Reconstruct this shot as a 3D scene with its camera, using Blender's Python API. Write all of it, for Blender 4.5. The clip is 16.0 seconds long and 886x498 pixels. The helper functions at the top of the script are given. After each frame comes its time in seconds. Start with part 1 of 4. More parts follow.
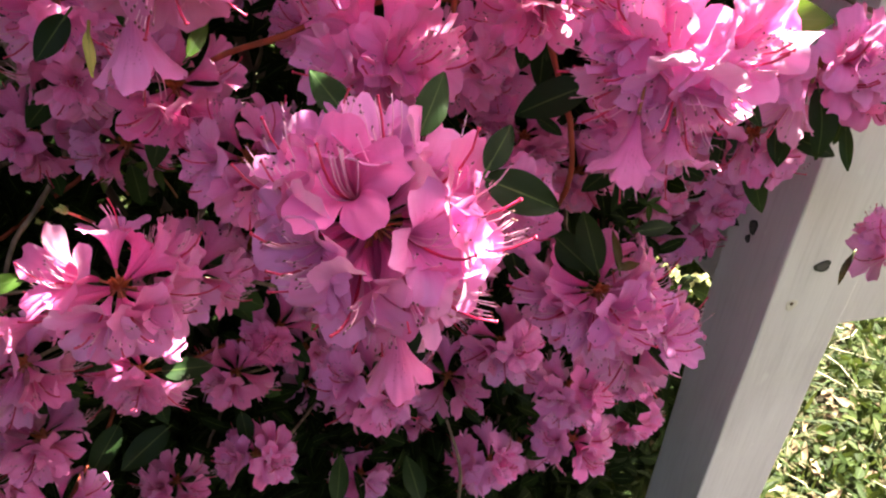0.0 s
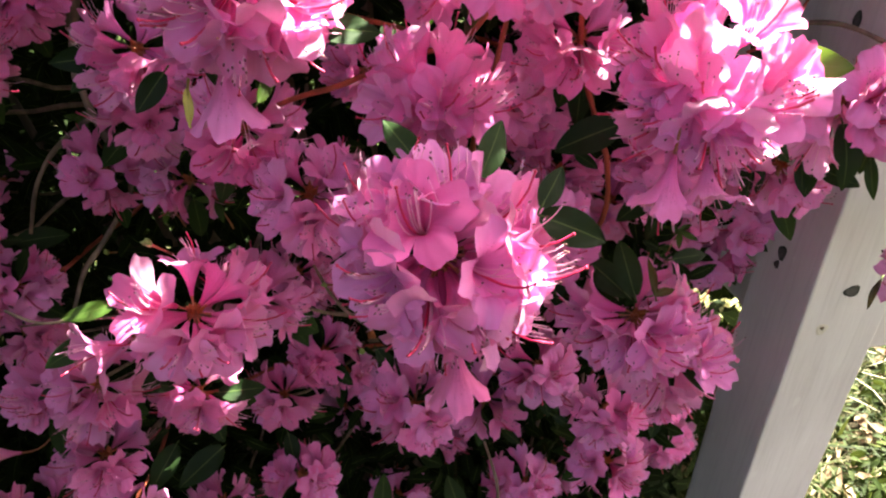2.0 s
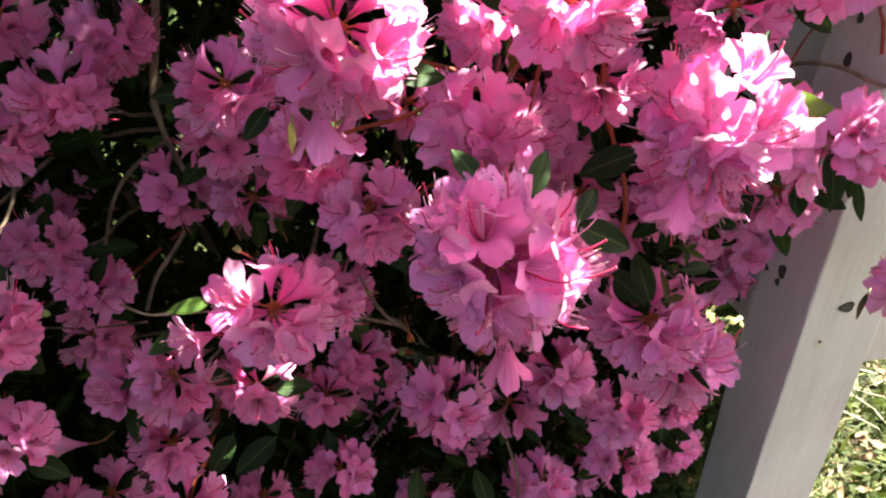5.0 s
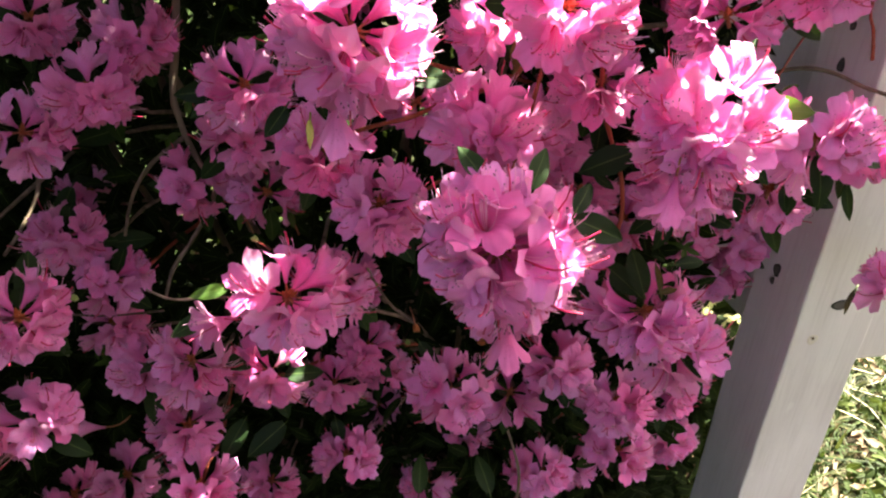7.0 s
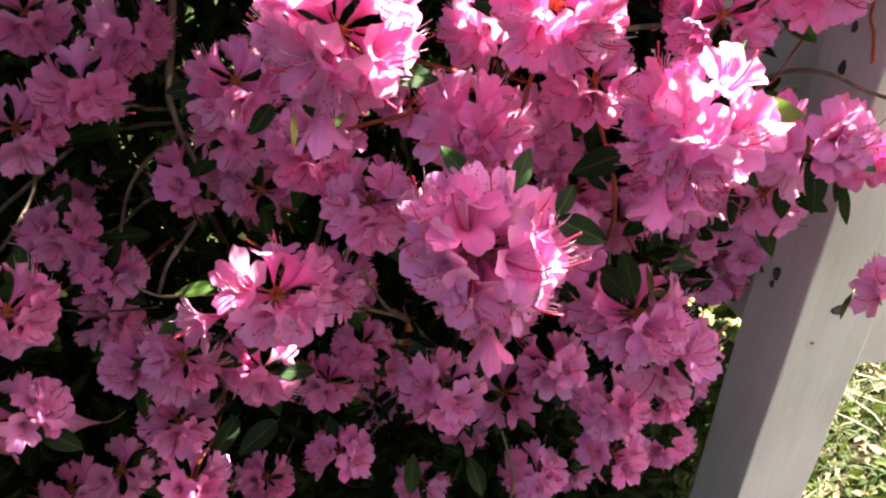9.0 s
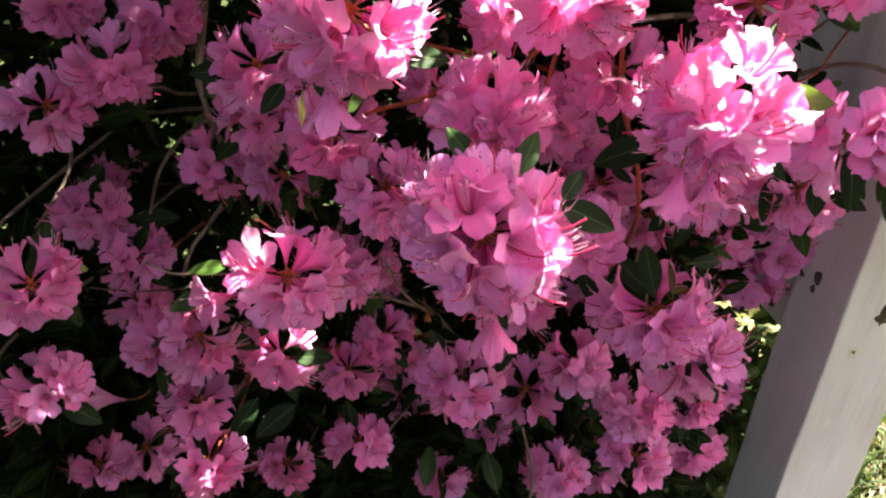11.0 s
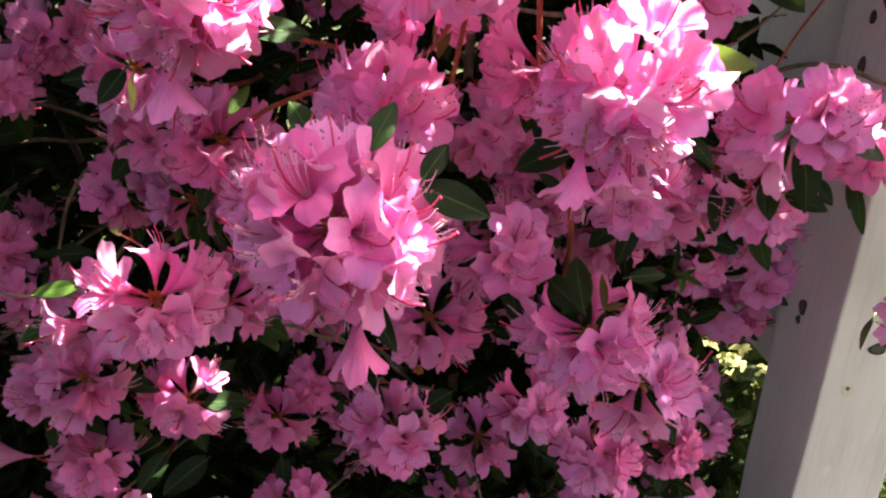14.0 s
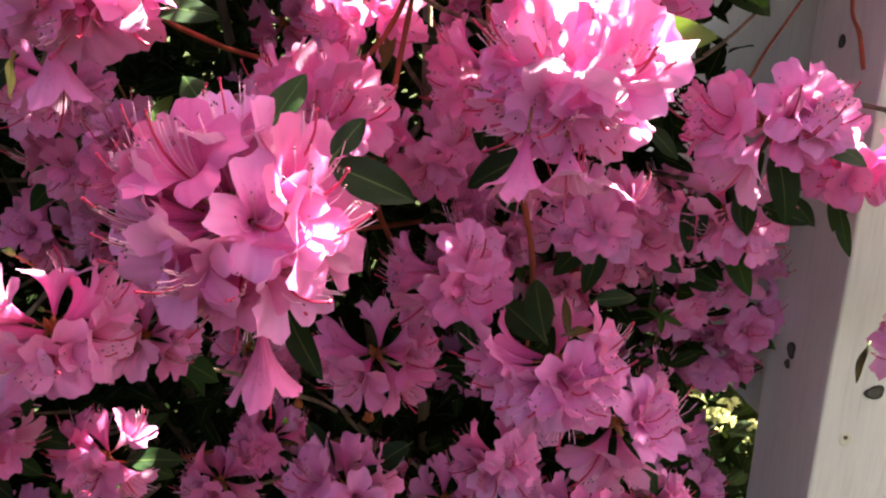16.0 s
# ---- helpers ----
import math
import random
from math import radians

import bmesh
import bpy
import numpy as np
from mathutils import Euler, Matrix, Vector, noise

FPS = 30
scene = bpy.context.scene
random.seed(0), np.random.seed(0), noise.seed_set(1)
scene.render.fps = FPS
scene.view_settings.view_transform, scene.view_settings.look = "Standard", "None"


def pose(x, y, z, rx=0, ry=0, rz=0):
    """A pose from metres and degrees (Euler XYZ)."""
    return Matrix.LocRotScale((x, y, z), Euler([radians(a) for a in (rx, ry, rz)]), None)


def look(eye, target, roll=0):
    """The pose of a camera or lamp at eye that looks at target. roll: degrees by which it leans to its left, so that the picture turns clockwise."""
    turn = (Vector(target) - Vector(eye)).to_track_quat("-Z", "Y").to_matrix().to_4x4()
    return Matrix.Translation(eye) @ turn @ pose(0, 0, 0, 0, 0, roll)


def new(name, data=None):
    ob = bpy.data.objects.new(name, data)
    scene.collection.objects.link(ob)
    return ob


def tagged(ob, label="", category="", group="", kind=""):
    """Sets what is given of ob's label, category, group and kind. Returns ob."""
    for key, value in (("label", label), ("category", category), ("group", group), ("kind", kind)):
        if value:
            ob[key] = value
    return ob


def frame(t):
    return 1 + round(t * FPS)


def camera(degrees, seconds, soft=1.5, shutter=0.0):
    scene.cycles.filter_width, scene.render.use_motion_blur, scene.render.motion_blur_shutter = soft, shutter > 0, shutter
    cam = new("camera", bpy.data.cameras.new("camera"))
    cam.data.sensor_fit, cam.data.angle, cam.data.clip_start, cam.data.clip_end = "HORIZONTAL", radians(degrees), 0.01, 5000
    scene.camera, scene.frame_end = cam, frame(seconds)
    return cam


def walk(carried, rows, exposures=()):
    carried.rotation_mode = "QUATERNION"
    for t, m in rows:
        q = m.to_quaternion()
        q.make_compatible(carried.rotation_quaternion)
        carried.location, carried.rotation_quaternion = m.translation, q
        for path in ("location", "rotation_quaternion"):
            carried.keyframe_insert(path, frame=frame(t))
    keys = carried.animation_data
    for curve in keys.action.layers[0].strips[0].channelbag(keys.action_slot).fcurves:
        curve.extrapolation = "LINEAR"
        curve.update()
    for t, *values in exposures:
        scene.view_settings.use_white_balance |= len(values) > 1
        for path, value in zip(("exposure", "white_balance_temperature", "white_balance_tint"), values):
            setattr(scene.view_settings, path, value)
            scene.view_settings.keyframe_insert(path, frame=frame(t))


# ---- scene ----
cam = camera(65.63, 16.0, soft=2.2)
PATH = [
    (0, (0.1344, 0.1913, 1.303), (0.1094, 1.0244, 0.7504), 2.17),
    (0.5, (0.1309, 0.1865, 1.3071), (0.0965, 1.0236, 0.761), 1.62),
    (1, (0.1266, 0.1785, 1.3131), (0.0746, 1.02, 0.7754), 0.92),
    (1.5, (0.1208, 0.1692, 1.3188), (0.0603, 1.0154, 0.7893), 0.82),
    (2, (0.1159, 0.1586, 1.326), (0.0559, 1.0093, 0.8037), 0.67),
    (2.5, (0.1114, 0.1469, 1.3341), (0.0586, 1.0035, 0.8209), 1.12),
    (3, (0.1063, 0.1346, 1.3431), (0.0561, 0.9966, 0.8386), 1.11),
    (3.5, (0.1015, 0.12, 1.3511), (0.0428, 0.9886, 0.859), 1.04),
    (4, (0.0964, 0.1032, 1.355), (0.0279, 0.974, 0.8681), 1.09),
    (4.5, (0.0918, 0.089, 1.3568), (0.024, 0.958, 0.8667), 1.24),
    (5, (0.0878, 0.0724, 1.3608), (0.019, 0.9398, 0.8679), 1.03),
    (7.5, (0.0907, 0.035, 1.3731), (0.0132, 0.9015, 0.88), 1.65),
    (8, (0.0952, 0.0349, 1.3719), (0.0153, 0.9007, 0.8781), 2.0),
    (8.5, (0.1011, 0.0359, 1.3708), (0.0185, 0.9022, 0.8782), 2.24),
    (9, (0.1086, 0.0406, 1.3718), (0.0215, 0.906, 0.8783), 1.66),
    (9.5, (0.1173, 0.0448, 1.3712), (0.0201, 0.91, 0.8793), 1.16),
    (10, (0.1248, 0.0465, 1.3681), (0.007, 0.9029, 0.8654), 0.53),
    (12.5, (0.1785, 0.0689, 1.3265), (-0.0201, 0.9299, 0.8583), 1.84),
    (13, (0.1987, 0.0879, 1.3103), (-0.0083, 0.9543, 0.8559), 0.57),
    (13.5, (0.2151, 0.1076, 1.2953), (0.0241, 0.9851, 0.8555), -0.03),
    (14, (0.2296, 0.124, 1.2811), (0.0485, 1.0143, 0.8633), -0.67),
    (14.5, (0.2418, 0.1372, 1.2689), (0.0576, 1.0413, 0.8834), -1.91),
    (15, (0.2499, 0.1494, 1.2539), (0.0674, 1.066, 0.8982), -2.18),
    (15.5, (0.2533, 0.1609, 1.2347), (0.0759, 1.0858, 0.8985), -1.82),
    (16, (0.2543, 0.172, 1.2163), (0.0855, 1.1048, 0.8979), -1.06),
]
walk(cam, [(t, look(eye, target, roll)) for t, eye, target, roll in PATH], [(0, 4.16, 8750, 25), (16, 4.16, 8750, 25)])

# ---------------------------------------------------------------- world and light
SUN = Vector((0.52, 0.36, 0.78)).normalized()
world = bpy.data.worlds.new("sky")
scene.world = world
world.use_nodes = True
wn = world.node_tree.nodes
sky = wn.new("ShaderNodeTexSky")
sky.sky_type, sky.sun_disc = "NISHITA", False
sky.air_density, sky.dust_density, sky.ozone_density = 0.8, 3.5, 0.3
sky.sun_elevation = math.asin(SUN.z)
sky.sun_rotation = math.atan2(SUN.x, SUN.y)
wn["Background"].inputs["Strength"].default_value = 0.05
world.node_tree.links.new(sky.outputs[0], wn["Background"].inputs["Color"])
sun = new("sun", bpy.data.lights.new("sun", "SUN"))
sun.data.energy, sun.data.angle, sun.data.color = 5.0, radians(0.53), (0.78, 1.0, 0.94)
sun.matrix_world = look(SUN * 20, (0, 0, 0))
scene.view_settings.exposure = 0.0


# ---------------------------------------------------------------- materials
def material(name):
    m = bpy.data.materials.new(name)
    m.use_nodes = True
    return m, m.node_tree.nodes, m.node_tree.links, m.node_tree.nodes["Principled BSDF"]


def ramp(nodes, links, source, stops):
    r = nodes.new("ShaderNodeValToRGB")
    while len(r.color_ramp.elements) < len(stops):
        r.color_ramp.elements.new(0.5)
    for e, (at, colour) in zip(r.color_ramp.elements, stops):
        e.position, e.color = at, (*colour, 1)
    links.new(source, r.inputs[0])
    return r.outputs[0]


def texture(nodes, links, kind, scale, where="Object", detail=4.0, stretch=None):
    coord = nodes.new("ShaderNodeTexCoord").outputs[where]
    if stretch:
        mp = nodes.new("ShaderNodeMapping")
        mp.inputs["Scale"].default_value = stretch
        links.new(coord, mp.inputs[0])
        coord = mp.outputs[0]
    n = nodes.new("ShaderNodeTexNoise" if kind == "noise" else "ShaderNodeTexVoronoi")
    n.inputs["Scale"].default_value = scale
    if kind == "noise":
        n.inputs["Detail"].default_value = detail
    links.new(coord, n.inputs["Vector"])
    return n


def mix(nodes, links, kind, factor, a, b):
    m = nodes.new("ShaderNodeMix")
    m.data_type, m.blend_type = "RGBA", kind
    for socket, value in ((m.inputs[0], factor), (m.inputs[6], a), (m.inputs[7], b)):
        if isinstance(value, (int, float)):
            socket.default_value = value
        elif isinstance(value, tuple):
            socket.default_value = (*value, 1)
        else:
            links.new(value, socket)
    return m.outputs[2]


def sums(nodes, links, operation, a, b):
    m = nodes.new("ShaderNodeMath")
    m.operation = operation
    for socket, value in ((m.inputs[0], a), (m.inputs[1], b)):
        if isinstance(value, (int, float)):
            socket.default_value = value
        else:
            links.new(value, socket)
    return m.outputs[0]


def bump(nodes, links, shader, height, strength, distance):
    b = nodes.new("ShaderNodeBump")
    b.inputs["Strength"].default_value, b.inputs["Distance"].default_value = strength, distance
    links.new(height, b.inputs["Height"])
    links.new(b.outputs[0], shader.inputs["Normal"])
    return b.outputs[0]


def thin(nodes, links, shader, colour, share, normal=None):
    """Lets a share of the light through a thin sheet."""
    tr = nodes.new("ShaderNodeBsdfTranslucent")
    links.new(colour, tr.inputs["Color"])
    if normal:
        links.new(normal, tr.inputs["Normal"])
    mx = nodes.new("ShaderNodeMixShader")
    mx.inputs[0].default_value = share
    links.new(shader.outputs[0], mx.inputs[1])
    links.new(tr.outputs[0], mx.inputs[2])
    links.new(mx.outputs[0], nodes["Material Output"].inputs["Surface"])


def petal_material():
    m, n, l, p = material("petal")
    info = n.new("ShaderNodeObjectInfo").outputs["Random"]
    uv = n.new("ShaderNodeTexCoord").outputs["UV"]
    sep = n.new("ShaderNodeSeparateXYZ")
    l.new(uv, sep.inputs[0])
    lobe = sums(n, l, "FLOOR", sep.outputs[0], 0.0)
    across = sums(n, l, "FRACT", sep.outputs[0], 0.0)
    out = sep.outputs[1]
    base = ramp(n, l, info, [(0.0, (0.89, 0.188, 0.485)), (0.5, (0.89, 0.262, 0.595)), (1.0, (0.89, 0.345, 0.705))])
    # deeper in the tube, paler on the lobes
    deep = ramp(n, l, out, [(0.0, (0.62, 0.16, 0.36)), (0.42, (0.95, 0.72, 0.84)), (0.72, (1.0, 1.0, 1.0))])
    base = mix(n, l, "MULTIPLY", 0.8, base, deep)
    soft = texture(n, l, "noise", 60, "Object", 3.0)
    base = mix(n, l, "OVERLAY", 0.25, base, soft.outputs["Fac"])
    # faint veins run out from the tube, wavering
    vein = n.new("ShaderNodeTexWave")
    vein.inputs["Scale"].default_value, vein.inputs["Distortion"].default_value = 1.3, 4.0
    vein.inputs["Detail Scale"].default_value = 1.2
    mp = n.new("ShaderNodeMapping")
    mp.inputs["Scale"].default_value = (1.0, 0.5, 1.0)
    l.new(uv, mp.inputs[0])
    l.new(mp.outputs[0], vein.inputs["Vector"])
    veins = ramp(n, l, vein.outputs["Fac"], [(0.0, (0.90, 0.74, 0.82)), (0.30, (1, 1, 1))])
    base = mix(n, l, "MULTIPLY", 0.30, base, veins)
    # crimson freckles in the throat of the upper lobe
    dots = n.new("ShaderNodeTexVoronoi")
    dots.inputs["Scale"].default_value = 13.0
    mp2 = n.new("ShaderNodeMapping")
    mp2.inputs["Scale"].default_value = (1.0, 1.6, 1.0)
    l.new(uv, mp2.inputs[0])
    l.new(mp2.outputs[0], dots.inputs["Vector"])
    spot = sums(n, l, "LESS_THAN", dots.outputs["Distance"], 0.22)
    top = sums(n, l, "LESS_THAN", lobe, 0.5)
    centred = sums(n, l, "LESS_THAN", sums(n, l, "ABSOLUTE", sums(n, l, "SUBTRACT", across, 0.5), 0.0), 0.27)
    mid = sums(n, l, "MULTIPLY", sums(n, l, "GREATER_THAN", out, 0.46), sums(n, l, "LESS_THAN", out, 0.76))
    spot = sums(n, l, "MULTIPLY", sums(n, l, "MULTIPLY", spot, mid), sums(n, l, "MULTIPLY", top, centred))
    colour = mix(n, l, "MIX", sums(n, l, "MULTIPLY", spot, 0.75), base, (0.45, 0.02, 0.10))
    l.new(colour, p.inputs["Base Color"])
    p.inputs["Roughness"].default_value = 0.5
    p.inputs["Specular IOR Level"].default_value = 0.08
    crumple = texture(n, l, "noise", 150, "Object", 5.0)
    nm = bump(n, l, p, sums(n, l, "ADD", sums(n, l, "MULTIPLY", vein.outputs["Fac"], 0.6), sums(n, l, "MULTIPLY", crumple.outputs["Fac"], 2.0)), 0.35, 0.0008)
    thin(n, l, p, mix(n, l, "MIX", 0.46, colour, (0.97, 0.74, 0.88)), 0.32, nm)
    return m


def leaf_material(name, dark, light, through_colour, share=0.14, gloss=0.42, shine=0.28):
    m, n, l, p = material(name)
    info = n.new("ShaderNodeObjectInfo").outputs["Random"]
    isl = n.new("ShaderNodeNewGeometry").outputs["Random Per Island"]
    rnd = sums(n, l, "FRACT", sums(n, l, "ADD", info, isl), 0.0)
    base = ramp(n, l, rnd, [(0.0, dark), (0.7, tuple(0.5 * (a + b) for a, b in zip(dark, light))), (1.0, light)])
    uv = n.new("ShaderNodeTexCoord").outputs["UV"]
    sep = n.new("ShaderNodeSeparateXYZ")
    l.new(uv, sep.inputs[0])
    rib = sums(n, l, "LESS_THAN", sums(n, l, "ABSOLUTE", sums(n, l, "SUBTRACT", sep.outputs[0], 0.5), 0.0), 0.022)
    blot = texture(n, l, "noise", 70, "Object", 5.0)
    base = mix(n, l, "OVERLAY", 0.5, base, blot.outputs["Fac"])
    base = mix(n, l, "MIX", sums(n, l, "MULTIPLY", rib, 0.55), base, (0.10, 0.16, 0.05))
    wave = n.new("ShaderNodeTexWave")
    wave.bands_direction = "DIAGONAL"
    wave.inputs["Scale"].default_value, wave.inputs["Distortion"].default_value = 3.0, 3.0
    l.new(uv, wave.inputs["Vector"])
    l.new(base, p.inputs["Base Color"])
    rough = ramp(n, l, blot.outputs["Fac"], [(0.3, (gloss,) * 3), (0.7, (gloss + 0.18,) * 3)])
    l.new(rough, p.inputs["Roughness"])
    p.inputs["Specular IOR Level"].default_value = shine
    bump(n, l, p, sums(n, l, "ADD", sums(n, l, "MULTIPLY", wave.outputs["Fac"], 0.25), blot.outputs["Fac"]), 0.3, 0.0006)
    glow = mix(n, l, "MIX", 0.75, base, through_colour)
    thin(n, l, p, glow, share)
    return m


def plain_material(name, colour, roughness=0.6, vary=0.3, scale=120.0):
    m, n, l, p = material(name)
    t = texture(n, l, "noise", scale, "Object", 4.0)
    info = n.new("ShaderNodeObjectInfo").outputs["Random"]
    c = mix(n, l, "OVERLAY", vary, colour, t.outputs["Fac"])
    c = mix(n, l, "MULTIPLY", 0.35, c, ramp(n, l, info, [(0.0, (0.65,) * 3), (1.0, (1.0,) * 3)]))
    l.new(c, p.inputs["Base Color"])
    p.inputs["Roughness"].default_value = roughness
    bump(n, l, p, t.outputs["Fac"], 0.4, 0.001)
    return m


def bark_material(name, dark, light, scale=1.0):
    m, n, l, p = material(name)
    fine = texture(n, l, "noise", 60 * scale, "Object", 8.0, (1, 1, 0.22))
    big = texture(n, l, "noise", 9 * scale, "Object", 3.0)
    c = ramp(n, l, fine.outputs["Fac"], [(0.35, dark), (0.65, light)])
    c = mix(n, l, "OVERLAY", 0.6, c, big.outputs["Fac"])
    l.new(c, p.inputs["Base Color"])
    p.inputs["Roughness"].default_value = 0.8
    bump(n, l, p, fine.outputs["Fac"], 0.7, 0.003)
    return m


def paint_material():
    m, n, l, p = material("white paint")
    grain = texture(n, l, "noise", 26, "Object", 6.0, (5.0, 5.0, 0.30))
    fine = texture(n, l, "noise", 60, "Object", 4.0, (6.0, 6.0, 0.25))
    grime = texture(n, l, "noise", 5, "Object", 5.0, (1.4, 1.4, 0.6))
    scuff = texture(n, l, "noise", 34, "Object", 6.0, (1.0, 1.0, 0.7))
    c = ramp(n, l, grime.outputs["Fac"], [(0.30, (0.66, 0.61, 0.615)), (0.62, (0.82, 0.775, 0.78))])
    streak = ramp(n, l, grain.outputs["Fac"], [(0.34, (0.58, 0.54, 0.53)), (0.50, (1, 1, 1))])
    c = mix(n, l, "MULTIPLY", 0.16, c, streak)
    thin_lines = ramp(n, l, fine.outputs["Fac"], [(0.34, (0.62, 0.58, 0.57)), (0.46, (1, 1, 1))])
    c = mix(n, l, "MULTIPLY", 0.10, c, thin_lines)
    worn = ramp(n, l, scuff.outputs["Fac"], [(0.66, (0, 0, 0)), (0.72, (1, 1, 1))])
    c = mix(n, l, "MIX", sums(n, l, "MULTIPLY", worn, 0.35), c, (0.86, 0.84, 0.82))
    l.new(c, p.inputs["Base Color"])
    p.inputs["Roughness"].default_value = 0.5
    bump(n, l, p, sums(n, l, "ADD", grain.outputs["Fac"], sums(n, l, "MULTIPLY", fine.outputs["Fac"], 0.6)), 0.25, 0.0015)
    return m


def ground_material():
    m, n, l, p = material("lawn soil")
    a = texture(n, l, "noise", 2.2, "Object", 6.0)
    b = texture(n, l, "noise", 70.0, "Object", 8.0)
    f = texture(n, l, "noise", 260.0, "Object", 4.0)
    green = ramp(n, l, f.outputs["Fac"], [(0.3, (0.008, 0.015, 0.003)), (0.55, (0.022, 0.034, 0.008)), (0.75, (0.055, 0.055, 0.020))])
    soil = ramp(n, l, f.outputs["Fac"], [(0.3, (0.012, 0.009, 0.006)), (0.7, (0.045, 0.034, 0.020))])
    c = mix(n, l, "MIX", ramp(n, l, a.outputs["Fac"], [(0.34, (0, 0, 0)), (0.46, (1, 1, 1))]), soil, green)
    c = mix(n, l, "OVERLAY", 0.8, c, b.outputs["Fac"])
    l.new(c, p.inputs["Base Color"])
    p.inputs["Roughness"].default_value = 0.95
    p.inputs["Specular IOR Level"].default_value = 0.1
    bump(n, l, p, sums(n, l, "ADD", b.outputs["Fac"], f.outputs["Fac"]), 1.0, 0.02)
    return m


def blade_material():
    m, n, l, p = material("grass blade")
    isl = n.new("ShaderNodeNewGeometry").outputs["Random Per Island"]
    c = ramp(n, l, isl, [(0.0, (0.007, 0.016, 0.003)), (0.50, (0.022, 0.042, 0.007)), (0.80, (0.050, 0.056, 0.014)), (0.92, (0.075, 0.050, 0.024)), (0.96, (0.15, 0.12, 0.07)), (1.0, (0.26, 0.22, 0.14))])
    l.new(c, p.inputs["Base Color"])
    p.inputs["Roughness"].default_value = 0.6
    p.inputs["Specular IOR Level"].default_value = 0.2
    thin(n, l, p, c, 0.35)
    return m


PETAL = petal_material()
LEAF = leaf_material("glossy leaf", (0.007, 0.018, 0.008), (0.018, 0.042, 0.013), (0.10, 0.20, 0.03), 0.12, 0.45, 0.12)
LEAF_YOUNG = leaf_material("young leaf", (0.035, 0.085, 0.012), (0.075, 0.15, 0.022), (0.12, 0.22, 0.025), 0.25)
# leaf colour raised pale so that its sprigs read as sunlit specks
LEAF_PALE = leaf_material("pale yellow-green leaf", (0.24, 0.25, 0.10), (0.46, 0.44, 0.24), (0.5, 0.48, 0.22), 0.3, 0.6, 0.1)
LEAF_WEED = leaf_material("lawn weed leaf", (0.008, 0.018, 0.003), (0.036, 0.050, 0.010), (0.06, 0.08, 0.015), 0.25, 0.6, 0.1)
LEAF_OLIVE = leaf_material("ageing olive leaf", (0.07, 0.055, 0.012), (0.11, 0.085, 0.018), (0.25, 0.16, 0.03), 0.25)
LEAF_BROWN = leaf_material("dead brown leaf", (0.030, 0.020, 0.010), (0.060, 0.042, 0.020), (0.08, 0.05, 0.02), 0.06)
LEAF_YELLOW = leaf_material("yellow leaf", (0.60, 0.50, 0.12), (0.68, 0.58, 0.16), (0.7, 0.6, 0.15), 0.3)
# leaf green darkened and dulled: shade within the foliage, put into the colour
LEAF_SHADE_DARK = leaf_material("shade-dark leaf", (0.005, 0.009, 0.004), (0.013, 0.024, 0.007), (0.12, 0.18, 0.03), 0.06, 0.75, 0.04)
FILAMENT = plain_material("pale filament", (0.93, 0.46, 0.64), 0.45, 0.1)
PISTIL = plain_material("crimson pistil", (0.66, 0.03, 0.11), 0.4, 0.1)
ANTHER = plain_material("dark anther", (0.16, 0.045, 0.05), 0.6, 0.2)
SCALE = plain_material("bud scale", (0.34, 0.085, 0.018), 0.55, 0.5)
BUD_GREEN = plain_material("green bud", (0.22, 0.30, 0.08), 0.5, 0.3)
PEDICEL = plain_material("pedicel", (0.34, 0.11, 0.05), 0.55, 0.4)
BARK = bark_material("grey bark", (0.080, 0.052, 0.038), (0.24, 0.165, 0.12))
RED_STEM = bark_material("red young stem", (0.20, 0.030, 0.018), (0.38, 0.070, 0.036))
DARK_BARK = bark_material("dark trunk bark", (0.03, 0.02, 0.014), (0.10, 0.07, 0.05), 0.6)
PAINT = paint_material()
KNOT = plain_material("bleeding knot", (0.040, 0.040, 0.036), 0.8, 0.8, 260)
HEART = plain_material("weathered knot heart", (0.085, 0.080, 0.075), 0.8, 0.8, 300)
STAIN = plain_material("rust-stained paint", (0.74, 0.68, 0.60), 0.6, 0.4, 200)
NAIL = plain_material("rusty nail head", (0.12, 0.07, 0.035), 0.6, 0.5)
SOIL = ground_material()
BLADE = blade_material()
STRAW = plain_material("dry stalk", (0.36, 0.32, 0.22), 0.6, 0.3)
LITTER = plain_material("dry leaf", (0.13, 0.075, 0.04), 0.8, 0.6)


# ---------------------------------------------------------------- mesh helpers
def mesh_of(name, verts, faces, mats, slots=None, uvs=None, smooth=True):
    me = bpy.data.meshes.new(name)
    me.from_pydata([tuple(v) for v in verts], [], faces)
    for m in mats:
        me.materials.append(m)
    if slots is not None:
        me.polygons.foreach_set("material_index", np.array(slots, dtype=np.int32))
    me.polygons.foreach_set("use_smooth", np.full(len(me.polygons), smooth))
    if uvs is not None:
        layer = me.uv_layers.new(name="UVMap")
        idx = np.empty(len(me.loops), dtype=np.int32)
        me.loops.foreach_get("vertex_index", idx)
        layer.data.foreach_set("uv", np.array(uvs, dtype=np.float32)[idx].ravel())
    me.update()
    return me


def part(name, me, parent, m=None, label=""):
    """Links a mesh as one part of a thing; m is its pose in the world."""
    ob = new(name, me)
    ob.parent = parent
    if m is not None:
        ob.matrix_basis = PLACED[parent].inverted() @ m
        PLACED[ob] = m
    else:
        PLACED[ob] = PLACED[parent]
    return tagged(ob, label)


PLACED = {}


def thing(name, data, m, label, category, group="", kind=""):
    ob = new(name, data)
    ob.matrix_basis = m
    PLACED[ob] = m
    return tagged(ob, label, category, group, kind)


